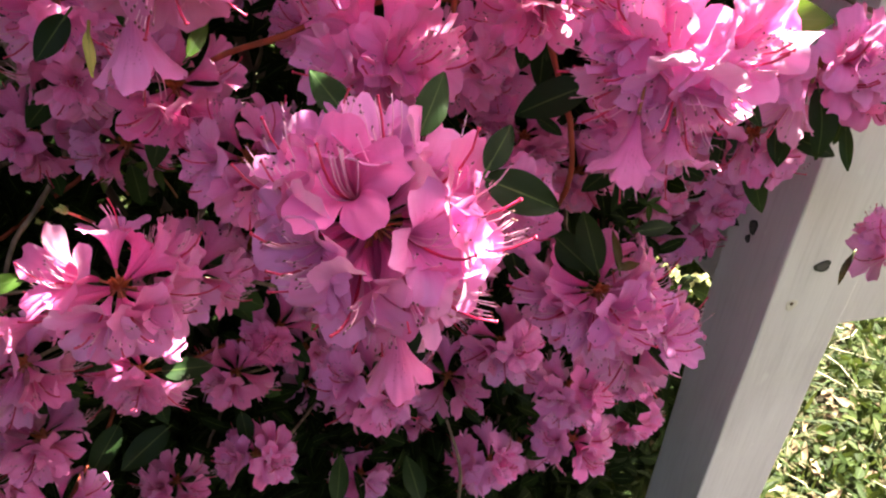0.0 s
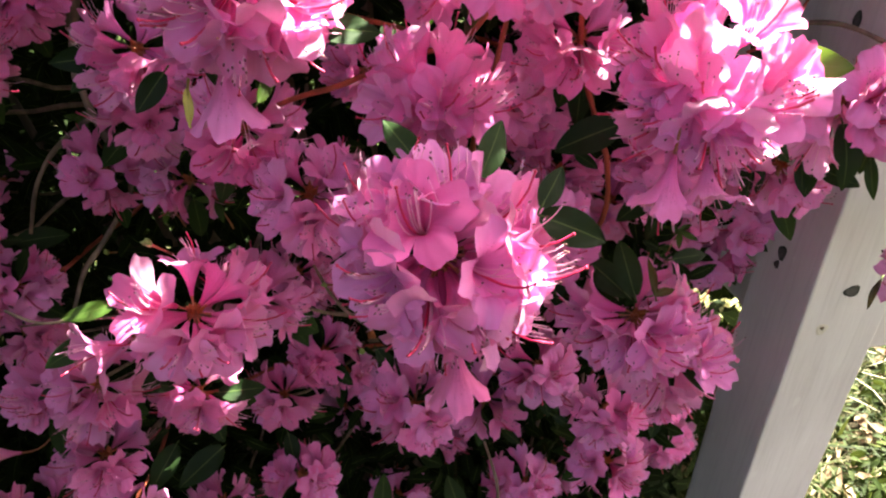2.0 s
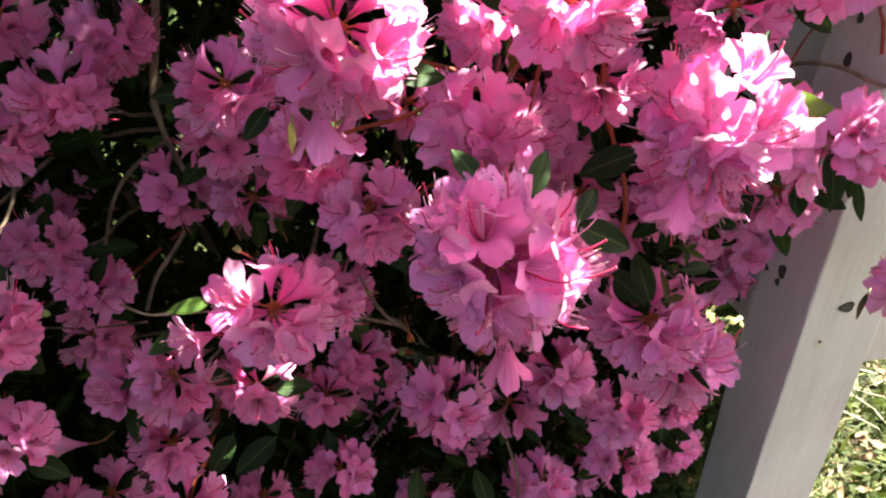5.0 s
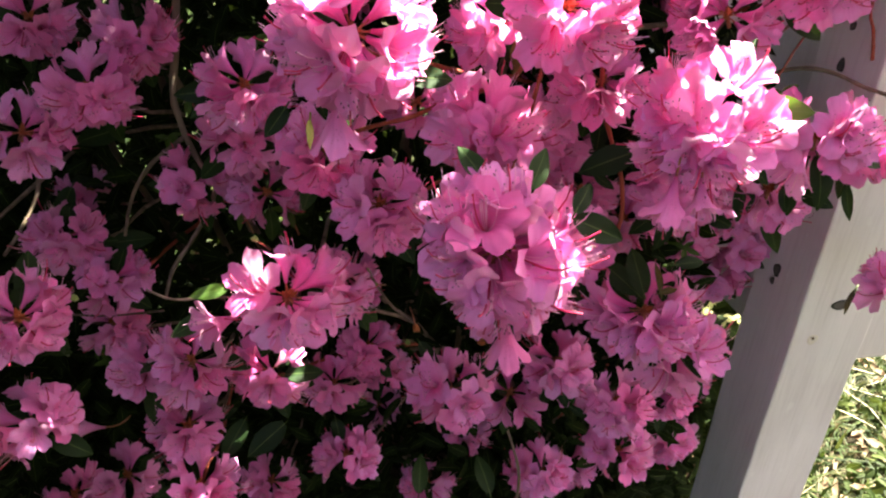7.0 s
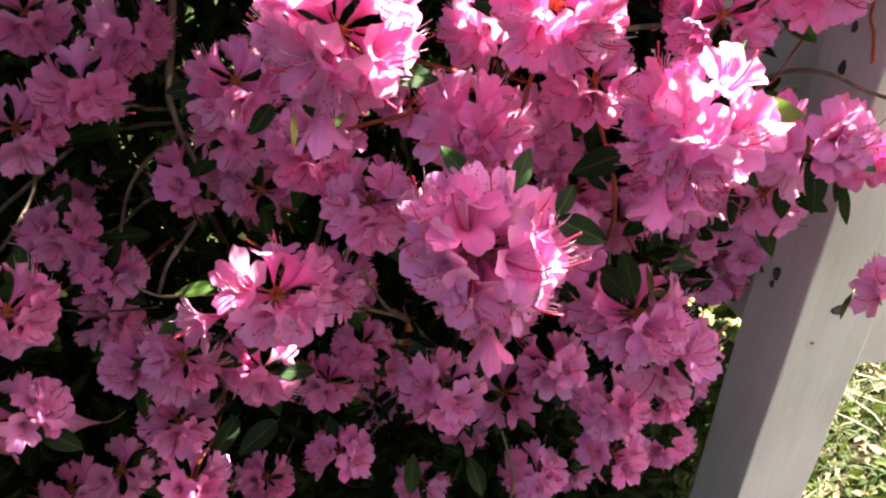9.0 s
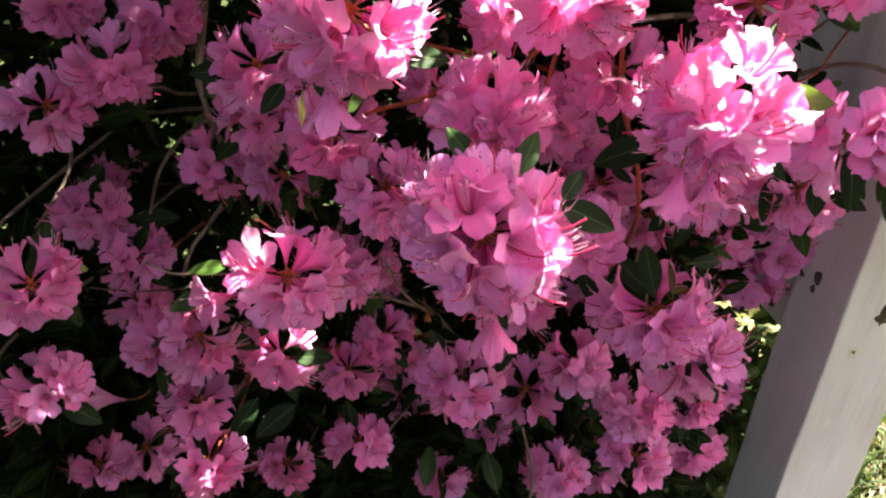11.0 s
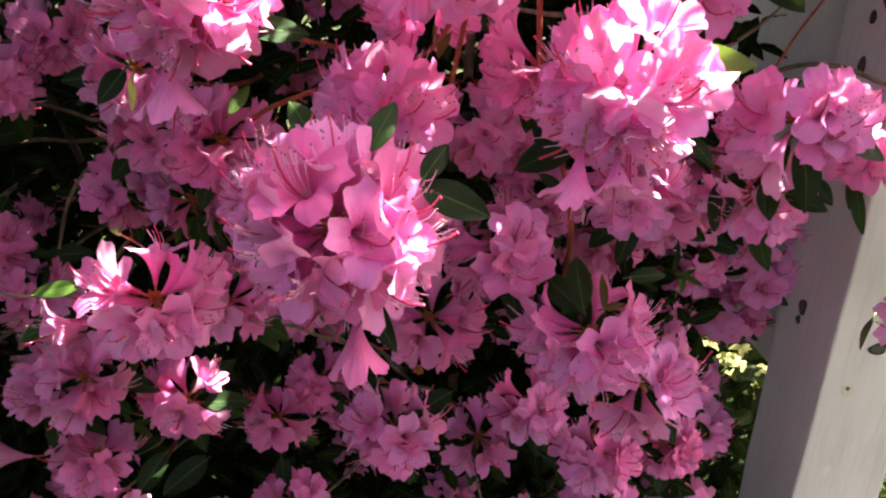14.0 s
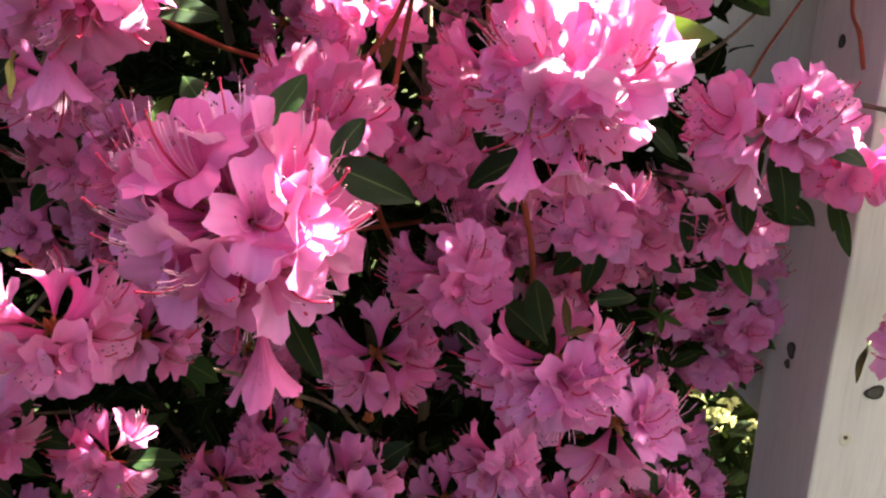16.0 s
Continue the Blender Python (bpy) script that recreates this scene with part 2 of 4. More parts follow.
def tube(points, radii, sides=6, cap=True):
    """Verts and faces of a tapering tube along points."""
    pts = [Vector(p) for p in points]
    verts, faces = [], []
    side = None
    for i, p in enumerate(pts):
        d = (pts[min(i + 1, len(pts) - 1)] - pts[max(i - 1, 0)]).normalized()
        if side is None:
            side = d.orthogonal().normalized()
        side = (side - d * side.dot(d)).normalized()
        other = d.cross(side)
        for k in range(sides):
            a = 2 * math.pi * k / sides
            verts.append(p + (side * math.cos(a) + other * math.sin(a)) * radii[i])
    for i in range(len(pts) - 1):
        for k in range(sides):
            a, b = i * sides + k, i * sides + (k + 1) % sides
            faces.append((a, b, b + sides, a + sides))
    if cap:
        faces.append(tuple(range(sides))[::-1])
        faces.append(tuple(range((len(pts) - 1) * sides, len(pts) * sides)))
    return verts, faces


def bezier(a, b, c, d, n):
    a, b, c, d = Vector(a), Vector(b), Vector(c), Vector(d)
    return [a * (1 - t) ** 3 + b * 3 * t * (1 - t) ** 2 + c * 3 * t * t * (1 - t) + d * t ** 3 for t in (i / (n - 1) for i in range(n))]


class Pile:
    """Gathers pieces into one mesh."""

    def __init__(self):
        self.verts, self.faces, self.slots, self.uvs = [], [], [], []

    def add(self, verts, faces, slot=0, uvs=None):
        k = len(self.verts)
        self.verts += verts
        self.faces += [tuple(i + k for i in f) for f in faces]
        self.slots += [slot] * len(faces)
        self.uvs += uvs if uvs is not None else [(0.5, 0.5)] * len(verts)

    def mesh(self, name, mats, smooth=True):
        return mesh_of(name, self.verts, self.faces, mats, self.slots, self.uvs, smooth)


def aim(place, ahead, up):
    """A pose at place whose z looks along ahead and whose y leans to up."""
    zed = Vector(ahead).normalized()
    why = Vector(up) - zed * Vector(up).dot(zed)
    if why.length < 1e-4:
        why = zed.orthogonal()
    why.normalize()
    ex = why.cross(zed)
    m = Matrix((ex, why, zed)).transposed().to_4x4()
    m.translation = Vector(place)
    return m


# ---------------------------------------------------------------- flowers
OUT = [0.0, 0.14, 0.28, 0.40, 0.50, 0.58, 0.67, 0.76, 0.84, 0.91, 0.96, 1.0]
THROAT = 0.5


def profile(length, first, last):
    """Radius and height, in mm, along a lobe: a narrow tube, then a limb that bends outwards from one angle to the other."""
    r, z, steps = [], [], 40
    x, y = 8.2, 22.0
    for k in range(steps + 1):
        r.append(x)
        z.append(y)
        a = first + (last - first) * (k / steps) ** 0.8
        x += length / steps * math.sin(a)
        y += length / steps * math.cos(a)
    return r, z


def corolla(seed, openness=1.0, ruffle=1.0):
    """One funnel flower of five broad ruffled lobes fused to the middle, about 6 cm across, facing +z with its upper lobe at +y."""
    rng = random.Random(seed)
    pile = Pile()
    n_s = 11
    for lobe in range(5):
        turn = math.pi / 2 + lobe * 2 * math.pi / 5
        ph, amp = rng.uniform(0, 6.28), rng.uniform(1.0, 2.1) * ruffle
        r_of, z_of = profile(27 * rng.uniform(0.90, 1.10), radians(26), radians((74 + rng.uniform(-10, 26) + (8 if lobe in (2, 3) else 0)) * openness))
        twist, wave, cleft = rng.uniform(-0.22, 0.22), rng.uniform(1.1, 1.9), rng.uniform(0.40, 0.58)
        skew = rng.uniform(-0.09, 0.09)
        verts, uvs = [], []
        for v in OUT:
            for i in range(n_s):
                s = 2 * i / (n_s - 1) - 1
                if v <= THROAT:
                    r, z, f = 1.7 + 6.5 * (v / THROAT) ** 1.6, 44 * v, 0.0
                else:
                    f = (v - THROAT) / (1 - THROAT)
                    g = f * (1 - cleft * abs(s) ** 2.2 - 0.10 * math.exp(-(s / 0.20) ** 2) * f ** 3 + 0.035 * f * f * math.sin(7 * s + ph))
                    k = min(g * 40, 39.999)
                    r = r_of[int(k)] + (r_of[int(k) + 1] - r_of[int(k)]) * (k % 1)
                    z = z_of[int(k)] + (z_of[int(k) + 1] - z_of[int(k)]) * (k % 1)
                a = turn + s * math.pi / 5 * (1 + 0.10 * f * (1.3 - f)) + skew * f * f
                z += amp * f * f * (1.5 * math.sin(wave * math.pi * s + ph) * abs(s) + 0.6 * math.sin(4.5 * s - ph + 3 * f))
                z += 0.55 * amp * f ** 3 * math.sin(11 * s + 2 * ph)
                z += twist * s * 9 * f * f + 1.3 * s * f - 0.9 * f * math.exp(-(s / 0.22) ** 2)
                r += 0.5 * amp * f ** 3 * math.sin(9 * s - ph)
                # a shallow furrow runs down the tube between the lobes
                r -= 0.5 * abs(s) ** 4 * math.sin(math.pi * min(v / 0.62, 1))
                verts.append(Vector((r * math.cos(a), r * math.sin(a), z)) * 0.001)
                uvs.append((lobe + 0.02 + 0.96 * (s + 1) / 2, v))
        faces = [(j * n_s + i, j * n_s + i + 1, (j + 1) * n_s + i + 1, (j + 1) * n_s + i) for j in range(len(OUT) - 1) for i in range(n_s - 1)]
        pile.add(verts, faces, 0, uvs)
    return pile.mesh("flower", [PETAL])


def stamens(seed):
    """Pale filaments with dark anthers round a longer crimson pistil, all bowed down along the lower lobes and up again."""
    rng = random.Random(seed)
    pile = Pile()
    for k in range(8):
        pistil = k == 7
        dx = rng.uniform(-0.003, 0.003) if pistil else rng.uniform(-0.011, 0.011)
        dy = -0.004 if pistil else rng.uniform(-0.010, 0.004)
        reach = 0.056 if pistil else rng.uniform(0.038, 0.054)
        a = (dx * 0.06, dy * 0.06, 0.004)
        d = (dx * 1.3, dy + rng.uniform(0.003, 0.010), reach)
        pts = bezier(a, (dx * 0.2, dy * 0.4 - 0.002, 0.015), (dx, dy - 0.008, reach * 0.66), d, 8)
        thick = 0.00078 if pistil else 0.00036
        v, f = tube(pts, [thick * (1.15 - 0.35 * i / 7) for i in range(8)], 4)
        pile.add(v, f, 1 if pistil else 0)
        tip = pts[-1]
        size = (0.0013, 0.0013, 0.0010) if pistil else (0.0006, 0.0006, 0.0012)
        ring = [tip + Vector((size[0], 0, 0)), tip + Vector((0, size[1], 0)), tip - Vector((size[0], 0, 0)), tip - Vector((0, size[1], 0)), tip + Vector((0, 0, size[2])), tip - Vector((0, 0, size[2]))]
        pile.add(ring, [(0, 1, 4), (1, 2, 4), (2, 3, 4), (3, 0, 4), (1, 0, 5), (2, 1, 5), (3, 2, 5), (0, 3, 5)], 1 if pistil else 2)
    return pile.mesh("stamen_tuft", [FILAMENT, PISTIL, ANTHER])


def leaf_mesh(length, width, curl, fold, mat, rows=9, cols=5, seed=0):
    """An elliptic leaf along +y from its stalk, its face to +z."""
    rng = random.Random(seed)
    verts, uvs, faces = [], [], []
    for j in range(rows):
        v = j / (rows - 1)
        w = width * 0.5 * (math.sin(math.pi * min(1, 0.04 + v * 0.96) ** 0.85) ** 0.75 if v < 1 else 0.0)
        w = max(w, 0.0006)
        y = length * (math.sin(curl * v) / curl if abs(curl) > 1e-3 else v)
        z = -length * (1 - math.cos(curl * v)) / curl if abs(curl) > 1e-3 else 0.0
        for i in range(cols):
            s = 2 * i / (cols - 1) - 1
            verts.append(Vector((s * w * math.cos(fold), y, z + abs(s) * w * math.sin(fold) + 0.0012 * math.sin(7 * v + 3 * s + seed) * abs(s))))
            uvs.append(((s + 1) / 2, v))
    for j in range(rows - 1):
        for i in range(cols - 1):
            a = j * cols + i
            faces.append((a, a + 1, a + cols + 1, a + cols))
    k = len(verts)
    v, f = tube([(0, -0.006, -0.0005), (0, 0.0, 0.0), (0, length * 0.5, verts[(rows // 2) * cols + cols // 2].z - 0.0005)], [0.0009, 0.0009, 0.0004], 4)
    verts += v
    faces += [tuple(q + k for q in g) for g in f]
    uvs += [(0.5, 0.1)] * len(v)
    return mesh_of("leaf", verts, faces, [mat], None, uvs)


COROLLAS = [corolla(11 + k, 0.62 + 0.09 * (k % 6), 0.9 + 0.25 * (k % 4)) for k in range(18)]
WIDE = [corolla(131 + k, 0.98 + 0.05 * (k % 4), 1.0 + 0.2 * (k % 3)) for k in range(8)]
FUNNELS = [corolla(71 + k, 0.42 + 0.06 * k, 1.3) for k in range(3)]
STAMENS = [stamens(31 + k) for k in range(7)]
LEAVES = [leaf_mesh(0.052 + 0.004 * (k % 4), 0.024 + 0.0018 * (k % 3), 0.35 + 0.22 * (k % 4), 0.12 + 0.10 * (k % 3), LEAF, seed=k) for k in range(9)]
PALE = [leaf_mesh(0.018 + 0.004 * k, 0.009 + 0.002 * k, 0.3, 0.3, LEAF_PALE, 5, 3, seed=60 + k) for k in range(3)]
YOUNG = [leaf_mesh(0.024 + 0.005 * k, 0.009 + 0.002 * k, 0.3, 0.35, LEAF_YOUNG, 7, 5, seed=40 + k) for k in range(3)]

bush = thing("azalea_bush", None, pose(-0.05, 1.20, 0), "flowering azalea bush covered in ruffled pink blooms beside a white post", "bush")
# the blooms face this open side of the bush
OPEN_SIDE = Vector((0.14, 0.10, 1.33))
HEARTS = []


def place_flower(rng, parent, base, ahead, size=1.0, roll=None, funnel=False, up=(0, 0, 1), wide=False):
    m = aim(base, ahead, up) @ pose(0, 0, 0, 0, 0, rng.uniform(-25, 25) if roll is None else roll) @ Matrix.Diagonal((size, size, size * rng.uniform(0.92, 1.08), 1))
    part("flower", rng.choice(FUNNELS if funnel else WIDE if wide else COROLLAS), parent, m)
    part("stamen_tuft", rng.choice(STAMENS), parent, m)
    return m


def bud_core(rng, centre, axis, bases):
    """The brown scaly eye of a cluster with the flower stalks that leave it."""
    pile = Pile()
    inv = aim(centre, axis, (0, 0, 1)).inverted()
    for k in range(9):
        a, b = rng.uniform(0, 6.28), rng.uniform(0.1, 0.75)
        d = Vector((math.cos(a) * b, math.sin(a) * b, 1)).normalized()
        ln = rng.uniform(0.009, 0.017)
        v, f = tube([d * 0.001, d * ln * 0.5, d * ln], [0.0016, 0.0028, 0.0004], 5)
        pile.add(v, f, 0)
    for b in bases:
        e = inv @ b
        v, f = tube(bezier((0, 0, 0), Vector((0, 0, 0.004)) + e * 0.2, e * 0.7, e * 1.06, 5), [0.0011, 0.0010, 0.0009, 0.0010, 0.0014], 5)
        pile.add(v, f, 1)
    v, f = tube([(0, 0, -0.03), (0, 0, -0.012), (0, 0, 0.003)], [0.0022, 0.0024, 0.003], 6)
    pile.add(v, f, 1)
    return pile.mesh("flower_head", [SCALE, PEDICEL])


def cluster(x, y, z, n=10, size=1.0, lean=(0, 0, 0), leaves=4, seed=None, wide=1.0, flowers=None, back=0.018, label="", rooted=True, loose=1.0):
    """A truss of flowers round its eye at (x, y, z). flowers: (angle round the axis, angle off it, size and, where its face turns from that, the face's angle off it) for each one, in place of a dome of n."""
    place = Vector((x, y, z))
    rng = random.Random(round(1000 * (x + 3 * y + 7 * z)) if seed is None else seed)
    axis = ((OPEN_SIDE - place).normalized() + Vector((0, 0, 0.50 if z > 1.05 else 0.72)) + Vector(lean)).normalized()
    if flowers is None:
        axis = (axis + Vector((rng.uniform(-0.28, 0.28), rng.uniform(-0.1, 0.1), rng.uniform(-0.22, 0.22)))).normalized()
    centre = place - axis * back + Vector((0, 0, 0.009 * size if flowers is None else 0))
    frame_ = aim(centre, axis, (0, 0, 1))
    if flowers is None:
        size *= 0.87 if x < 0.02 else 1.0
        n += 1
        flowers = []
        outer = max(3, n - (5 if n > 12 else 4 if n > 9 else 2))
        start = rng.uniform(0, 360)
        for k in range(outer):
            around = start + 360 * (k + rng.uniform(-0.48, 0.48)) / outer
            low = -math.sin(radians(around))
            # blooms below the eye nod to the front, those above it lean back
            flowers.append((around, (82 - 16 * low + rng.uniform(-20, 18)) * wide, rng.uniform(0.9, 1.1) + 0.05 * low))
        inner = n - outer
        for k in range(inner):
            flowers.append((-90 + rng.uniform(-130, 130), rng.uniform(50, 66) * wide, rng.uniform(0.88, 1.05), rng.uniform(32, 58)))
    poses = []
    for around, off, big, *face in flowers:
        a, b = radians(around), radians(off)
        d = frame_.to_3x3() @ Vector((math.cos(a) * math.sin(b), math.sin(a) * math.sin(b), math.cos(b)))
        base = centre + d * ((0.006 + 0.007 * rng.random()) * size + (0.004 if face else 0))
        if face:
            b = radians(face[0])
            d = frame_.to_3x3() @ Vector((math.cos(a) * math.sin(b), math.sin(a) * math.sin(b), math.cos(b)))
        # the tube bows a little towards the open side of the truss
        ahead = (d + axis * (rng.uniform(0.05, 0.40) * (0.4 + 0.6 * loose) if off > 60 else 0.05) + Vector([rng.uniform(-0.26, 0.26) * loose for _ in range(3)]) + Vector((0, 0, -0.16 * loose if off > 50 else 0))).normalized()
        poses.append((base, ahead, big * size, bool(face) and face[0] < 50))
    truss = part("flower_head", bud_core(rng, centre, axis, [p[0] for p in poses]), bush, frame_, label)
    for base, ahead, big, spread in poses:
        place_flower(rng, truss, base, ahead, big, wide=spread)
    for k in range(leaves):
        a = rng.uniform(0, 2 * math.pi)
        off = radians(rng.uniform(88, 112))
        d = frame_.to_3x3() @ Vector((math.cos(a) * math.sin(off), math.sin(a) * math.sin(off), math.cos(off)))
        m = aim(centre - axis * 0.012 + d * 0.016, axis - d * axis.dot(d), d) @ pose(0, 0, 0, rng.uniform(-18, 8), rng.uniform(-25, 25), 0)
        part("leaf", rng.choice(LEAVES), truss, m @ Matrix.Scale(rng.uniform(0.68, 1.02), 4))
    if rooted:
        HEARTS.append((centre - axis * 0.03, -axis))
    return truss


# ---------------------------------------------------------------- ground
def ground_sheet():
    bm = bmesh.new()
    steps = [-400, -60, -12, -4, -2, -1, -0.4, 0.2, 0.6, 1.0, 1.4, 1.8, 2.4, 3.2, 5, 12, 60, 400]
    grid = [[bm.verts.new((x, y, 0.012 * noise.noise((x * 2, y * 2, 0)) if abs(x) < 6 and abs(y) < 6 else 0)) for x in steps] for y in steps]
    for j in range(len(steps) - 1):
        for i in range(len(steps) - 1):
            bm.faces.new((grid[j][i], grid[j][i + 1], grid[j + 1][i + 1], grid[j + 1][i]))
    me = bpy.data.meshes.new("ground")
    bm.to_mesh(me)
    me.materials.append(SOIL)
    return me


thing("ground", ground_sheet(), Matrix(), "sunlit patchy lawn over dark garden soil", "ground", kind="structure")


def thinned(rng, x, y, x1, y1):
    """Whether a stalk at (x, y) is left out, ever more of them towards the far sides of its patch."""
    return rng.random() < max((x - x1 + 0.9) / 0.9, (y - y1 + 0.9) / 0.9)


def grass(count, x0, x1, y0, y1, seed):
    """Tufted, lodged grass with straw among it."""
    rng = random.Random(seed)
    pile = Pile()
    for _ in range(count):
        x, y = rng.uniform(x0, x1), rng.uniform(y0, y1)
        if thinned(rng, x, y, x1, y1):
            continue
        lush = noise.noise((x * 7, y * 7, 2.0))
        if lush < -0.08 and rng.random() < 0.85:
            continue
        h = rng.uniform(0.035, 0.10) * (1.1 + 0.9 * lush)
        lean, a, w = rng.uniform(0.1, 2.2), rng.uniform(0, 6.28), rng.uniform(0.0016, 0.0058)
        d, s = Vector((math.cos(a), math.sin(a), 0)), Vector((-math.sin(a), math.cos(a), 0))
        p0 = Vector((x, y, -0.004))
        p1 = p0 + Vector((0, 0, h * 0.55 / (1 + 0.5 * lean))) + d * h * 0.25 * lean
        p2 = p0 + Vector((0, 0, h / (1 + 0.9 * lean))) + d * h * 0.75 * lean
        pile.add([p0 - s * w, p0 + s * w, p1 + s * w * 0.85, p1 - s * w * 0.85, p2], [(0, 1, 2, 3), (3, 2, 4)])
    return pile.mesh("grass", [BLADE])


def litter(count, x0, x1, y0, y1, seed):
    """Dry curled leaves lying in the grass."""
    rng = random.Random(seed)
    pile = Pile()
    for _ in range(count):
        x, y = rng.uniform(x0, x1), rng.uniform(y0, y1)
        if thinned(rng, x, y, x1, y1):
            continue
        m = Matrix.Translation((x, y, rng.uniform(0.01, 0.035))) @ pose(0, 0, 0, rng.uniform(-35, 35), rng.uniform(-35, 35), rng.uniform(0, 360))
        ln, w = rng.uniform(0.03, 0.06), rng.uniform(0.014, 0.026)
        verts = [m @ Vector((s * q * w * 0.5, v * ln, 0.3 * w * abs(s) * q + 0.004 * math.sin(9 * v))) for v, q in ((0, 0.1), (0.25, 0.8), (0.55, 1.0), (0.8, 0.6), (1, 0.05)) for s in (-1, 0, 1)]
        pile.add(verts, [(j * 3 + i, j * 3 + i + 1, j * 3 + i + 4, j * 3 + i + 3) for j in range(4) for i in range(2)])
    return pile.mesh("leaf_litter", [LITTER])


# ---------------------------------------------------------------- post and boards
TURN_POST = 15.5
CORNER = Vector((0.5945, 1.0171, 0))
POST_W, POST_D = 0.143, 0.135
POST = Matrix.Translation(CORNER) @ pose(0, 0, 0, 0, 0, TURN_POST)


def beam(x0, x1, y0, y1, z0, z1, bevel=0.004, waver=0.0008, seed=0, cuts=14):
    """A sawn timber with eased, slightly uneven edges."""
    bm = bmesh.new()
    bmesh.ops.create_cube(bm, size=1.0)
    for v in bm.verts:
        v.co = Vector((x0 + (v.co.x + 0.5) * (x1 - x0), y0 + (v.co.y + 0.5) * (y1 - y0), z0 + (v.co.z + 0.5) * (z1 - z0)))
    bmesh.ops.bevel(bm, geom=bm.edges[:], offset=bevel, segments=2, affect="EDGES", profile=0.6)
    axis = max(range(3), key=lambda k: (x1 - x0, y1 - y0, z1 - z0)[k])
    lo, hi = ((x0, x1), (y0, y1), (z0, z1))[axis]
    for k in range(1, cuts):
        normal = [0, 0, 0]
        normal[axis] = 1
        point = [0, 0, 0]
        point[axis] = lo + (hi - lo) * k / cuts
        bmesh.ops.bisect_plane(bm, geom=bm.verts[:] + bm.edges[:] + bm.faces[:], plane_co=point, plane_no=normal)
    for v in bm.verts:
        v.co += noise.noise_vector(v.co * 9 + Vector((seed, 0, 0))) * waver
    me = bpy.data.meshes.new("timber")
    bm.to_mesh(me)
    bm.free()
    me.materials.append(PAINT)
    return me


def oval(rx, rz, facing, seed, mat, thick=0.0016, heart=None):
    """A shallow oval boss with a ragged rim and a sunken heart, lying on a face of the post."""
    rng = random.Random(seed)
    verts, faces = [], []
    n = 16
    for ring, lift in ((1.0, 0.0), (0.90, thick), (0.66, thick * 0.8), (0.35, thick * 0.6)):
        for k in range(n):
            a = 2 * math.pi * k / n
            j = 1 + 0.10 * math.sin(3 * a + seed) + rng.uniform(-0.05, 0.05)
            u, w = math.cos(a) * rx * ring * j, math.sin(a) * rz * ring * j
            verts.append(Vector((u, -lift, w)) if facing == "front" else Vector((-lift, u, w)))
    for r in range(3):
        for k in range(n):
            a, b = r * n + k, r * n + (k + 1) % n
            faces.append((a, b, b + n, a + n))
    faces.append(tuple(range(3 * n, 4 * n)))
    slots = [0] * (2 * n) + [1] * (n + 1)
    return mesh_of("knot", verts, faces, [mat, heart or mat], slots)


post = thing("post", beam(0, POST_W, 0, POST_D, -0.02, 1.78, 0.0035, 0.0016, 3, 90), POST, "square white-painted timber post with dark knots showing through", "post")


def on_post(x, y, z):
    return POST @ Matrix.Translation((x, y, z))


# knots on the two faces that show, a nail and a drying crack
part("knot", oval(0.0090, 0.0126, "side", 1, KNOT, heart=HEART), post, on_post(-0.0008, 0.079, 0.775), "dark weathered knot")
part("knot", oval(0.0054, 0.0072, "side", 2, KNOT, heart=HEART), post, on_post(-0.0008, 0.083, 0.752))
part("knot", oval(0.0072, 0.0105, "side", 3, KNOT, heart=HEART), post, on_post(-0.0008, 0.076, 1.125))
part("knot", oval(0.0056, 0.0085, "side", 4, KNOT, heart=HEART), post, on_post(-0.0008, 0.076, 1.182))
part("knot", oval(0.0138, 0.0102, "front", 5, KNOT, heart=HEART), post, on_post(0.067, -0.0010, 0.750))
part("stain", oval(0.0105, 0.0105, "front", 7, STAIN, 0.0003), post, on_post(0.040, -0.0004, 0.682), "pale rust stain round the nail")
part("nail_head", oval(0.0028, 0.003, "front", 6, NAIL, 0.0016), post, on_post(0.039, -0.0008, 0.685), "small rusty nail head")


def crack(points, width):
    v, f = tube(points, [width * q for q in (0.2, 1, 0.7, 1, 0.2)], 5)
    return mesh_of("crack", v, f, [KNOT])


part("crack", crack([(0.052, 0.0002, 0.47), (0.054, 0.0002, 0.43), (0.060, 0.0002, 0.38), (0.063, 0.0002, 0.34), (0.068, 0.0002, 0.28)], 0.0008), post, on_post(0, 0, 0), "hairline drying crack")

BOARD_Z = 0.607
thing("board_wall", beam(POST_W + 0.002, 2.6, 0.022, 0.062, BOARD_Z, 1.62, 0.004, 0.0006, 7, 20), POST, "broad white-painted board panel fixed to the post", "wall panel", kind="structure")
thing("board_wall", beam(0.030, 0.070, POST_D + 0.002, 2.2, BOARD_Z, 1.62, 0.004, 0.0006, 8, 20), POST, "broad white-painted board panel in the shade behind the bush", "wall panel", kind="structure")


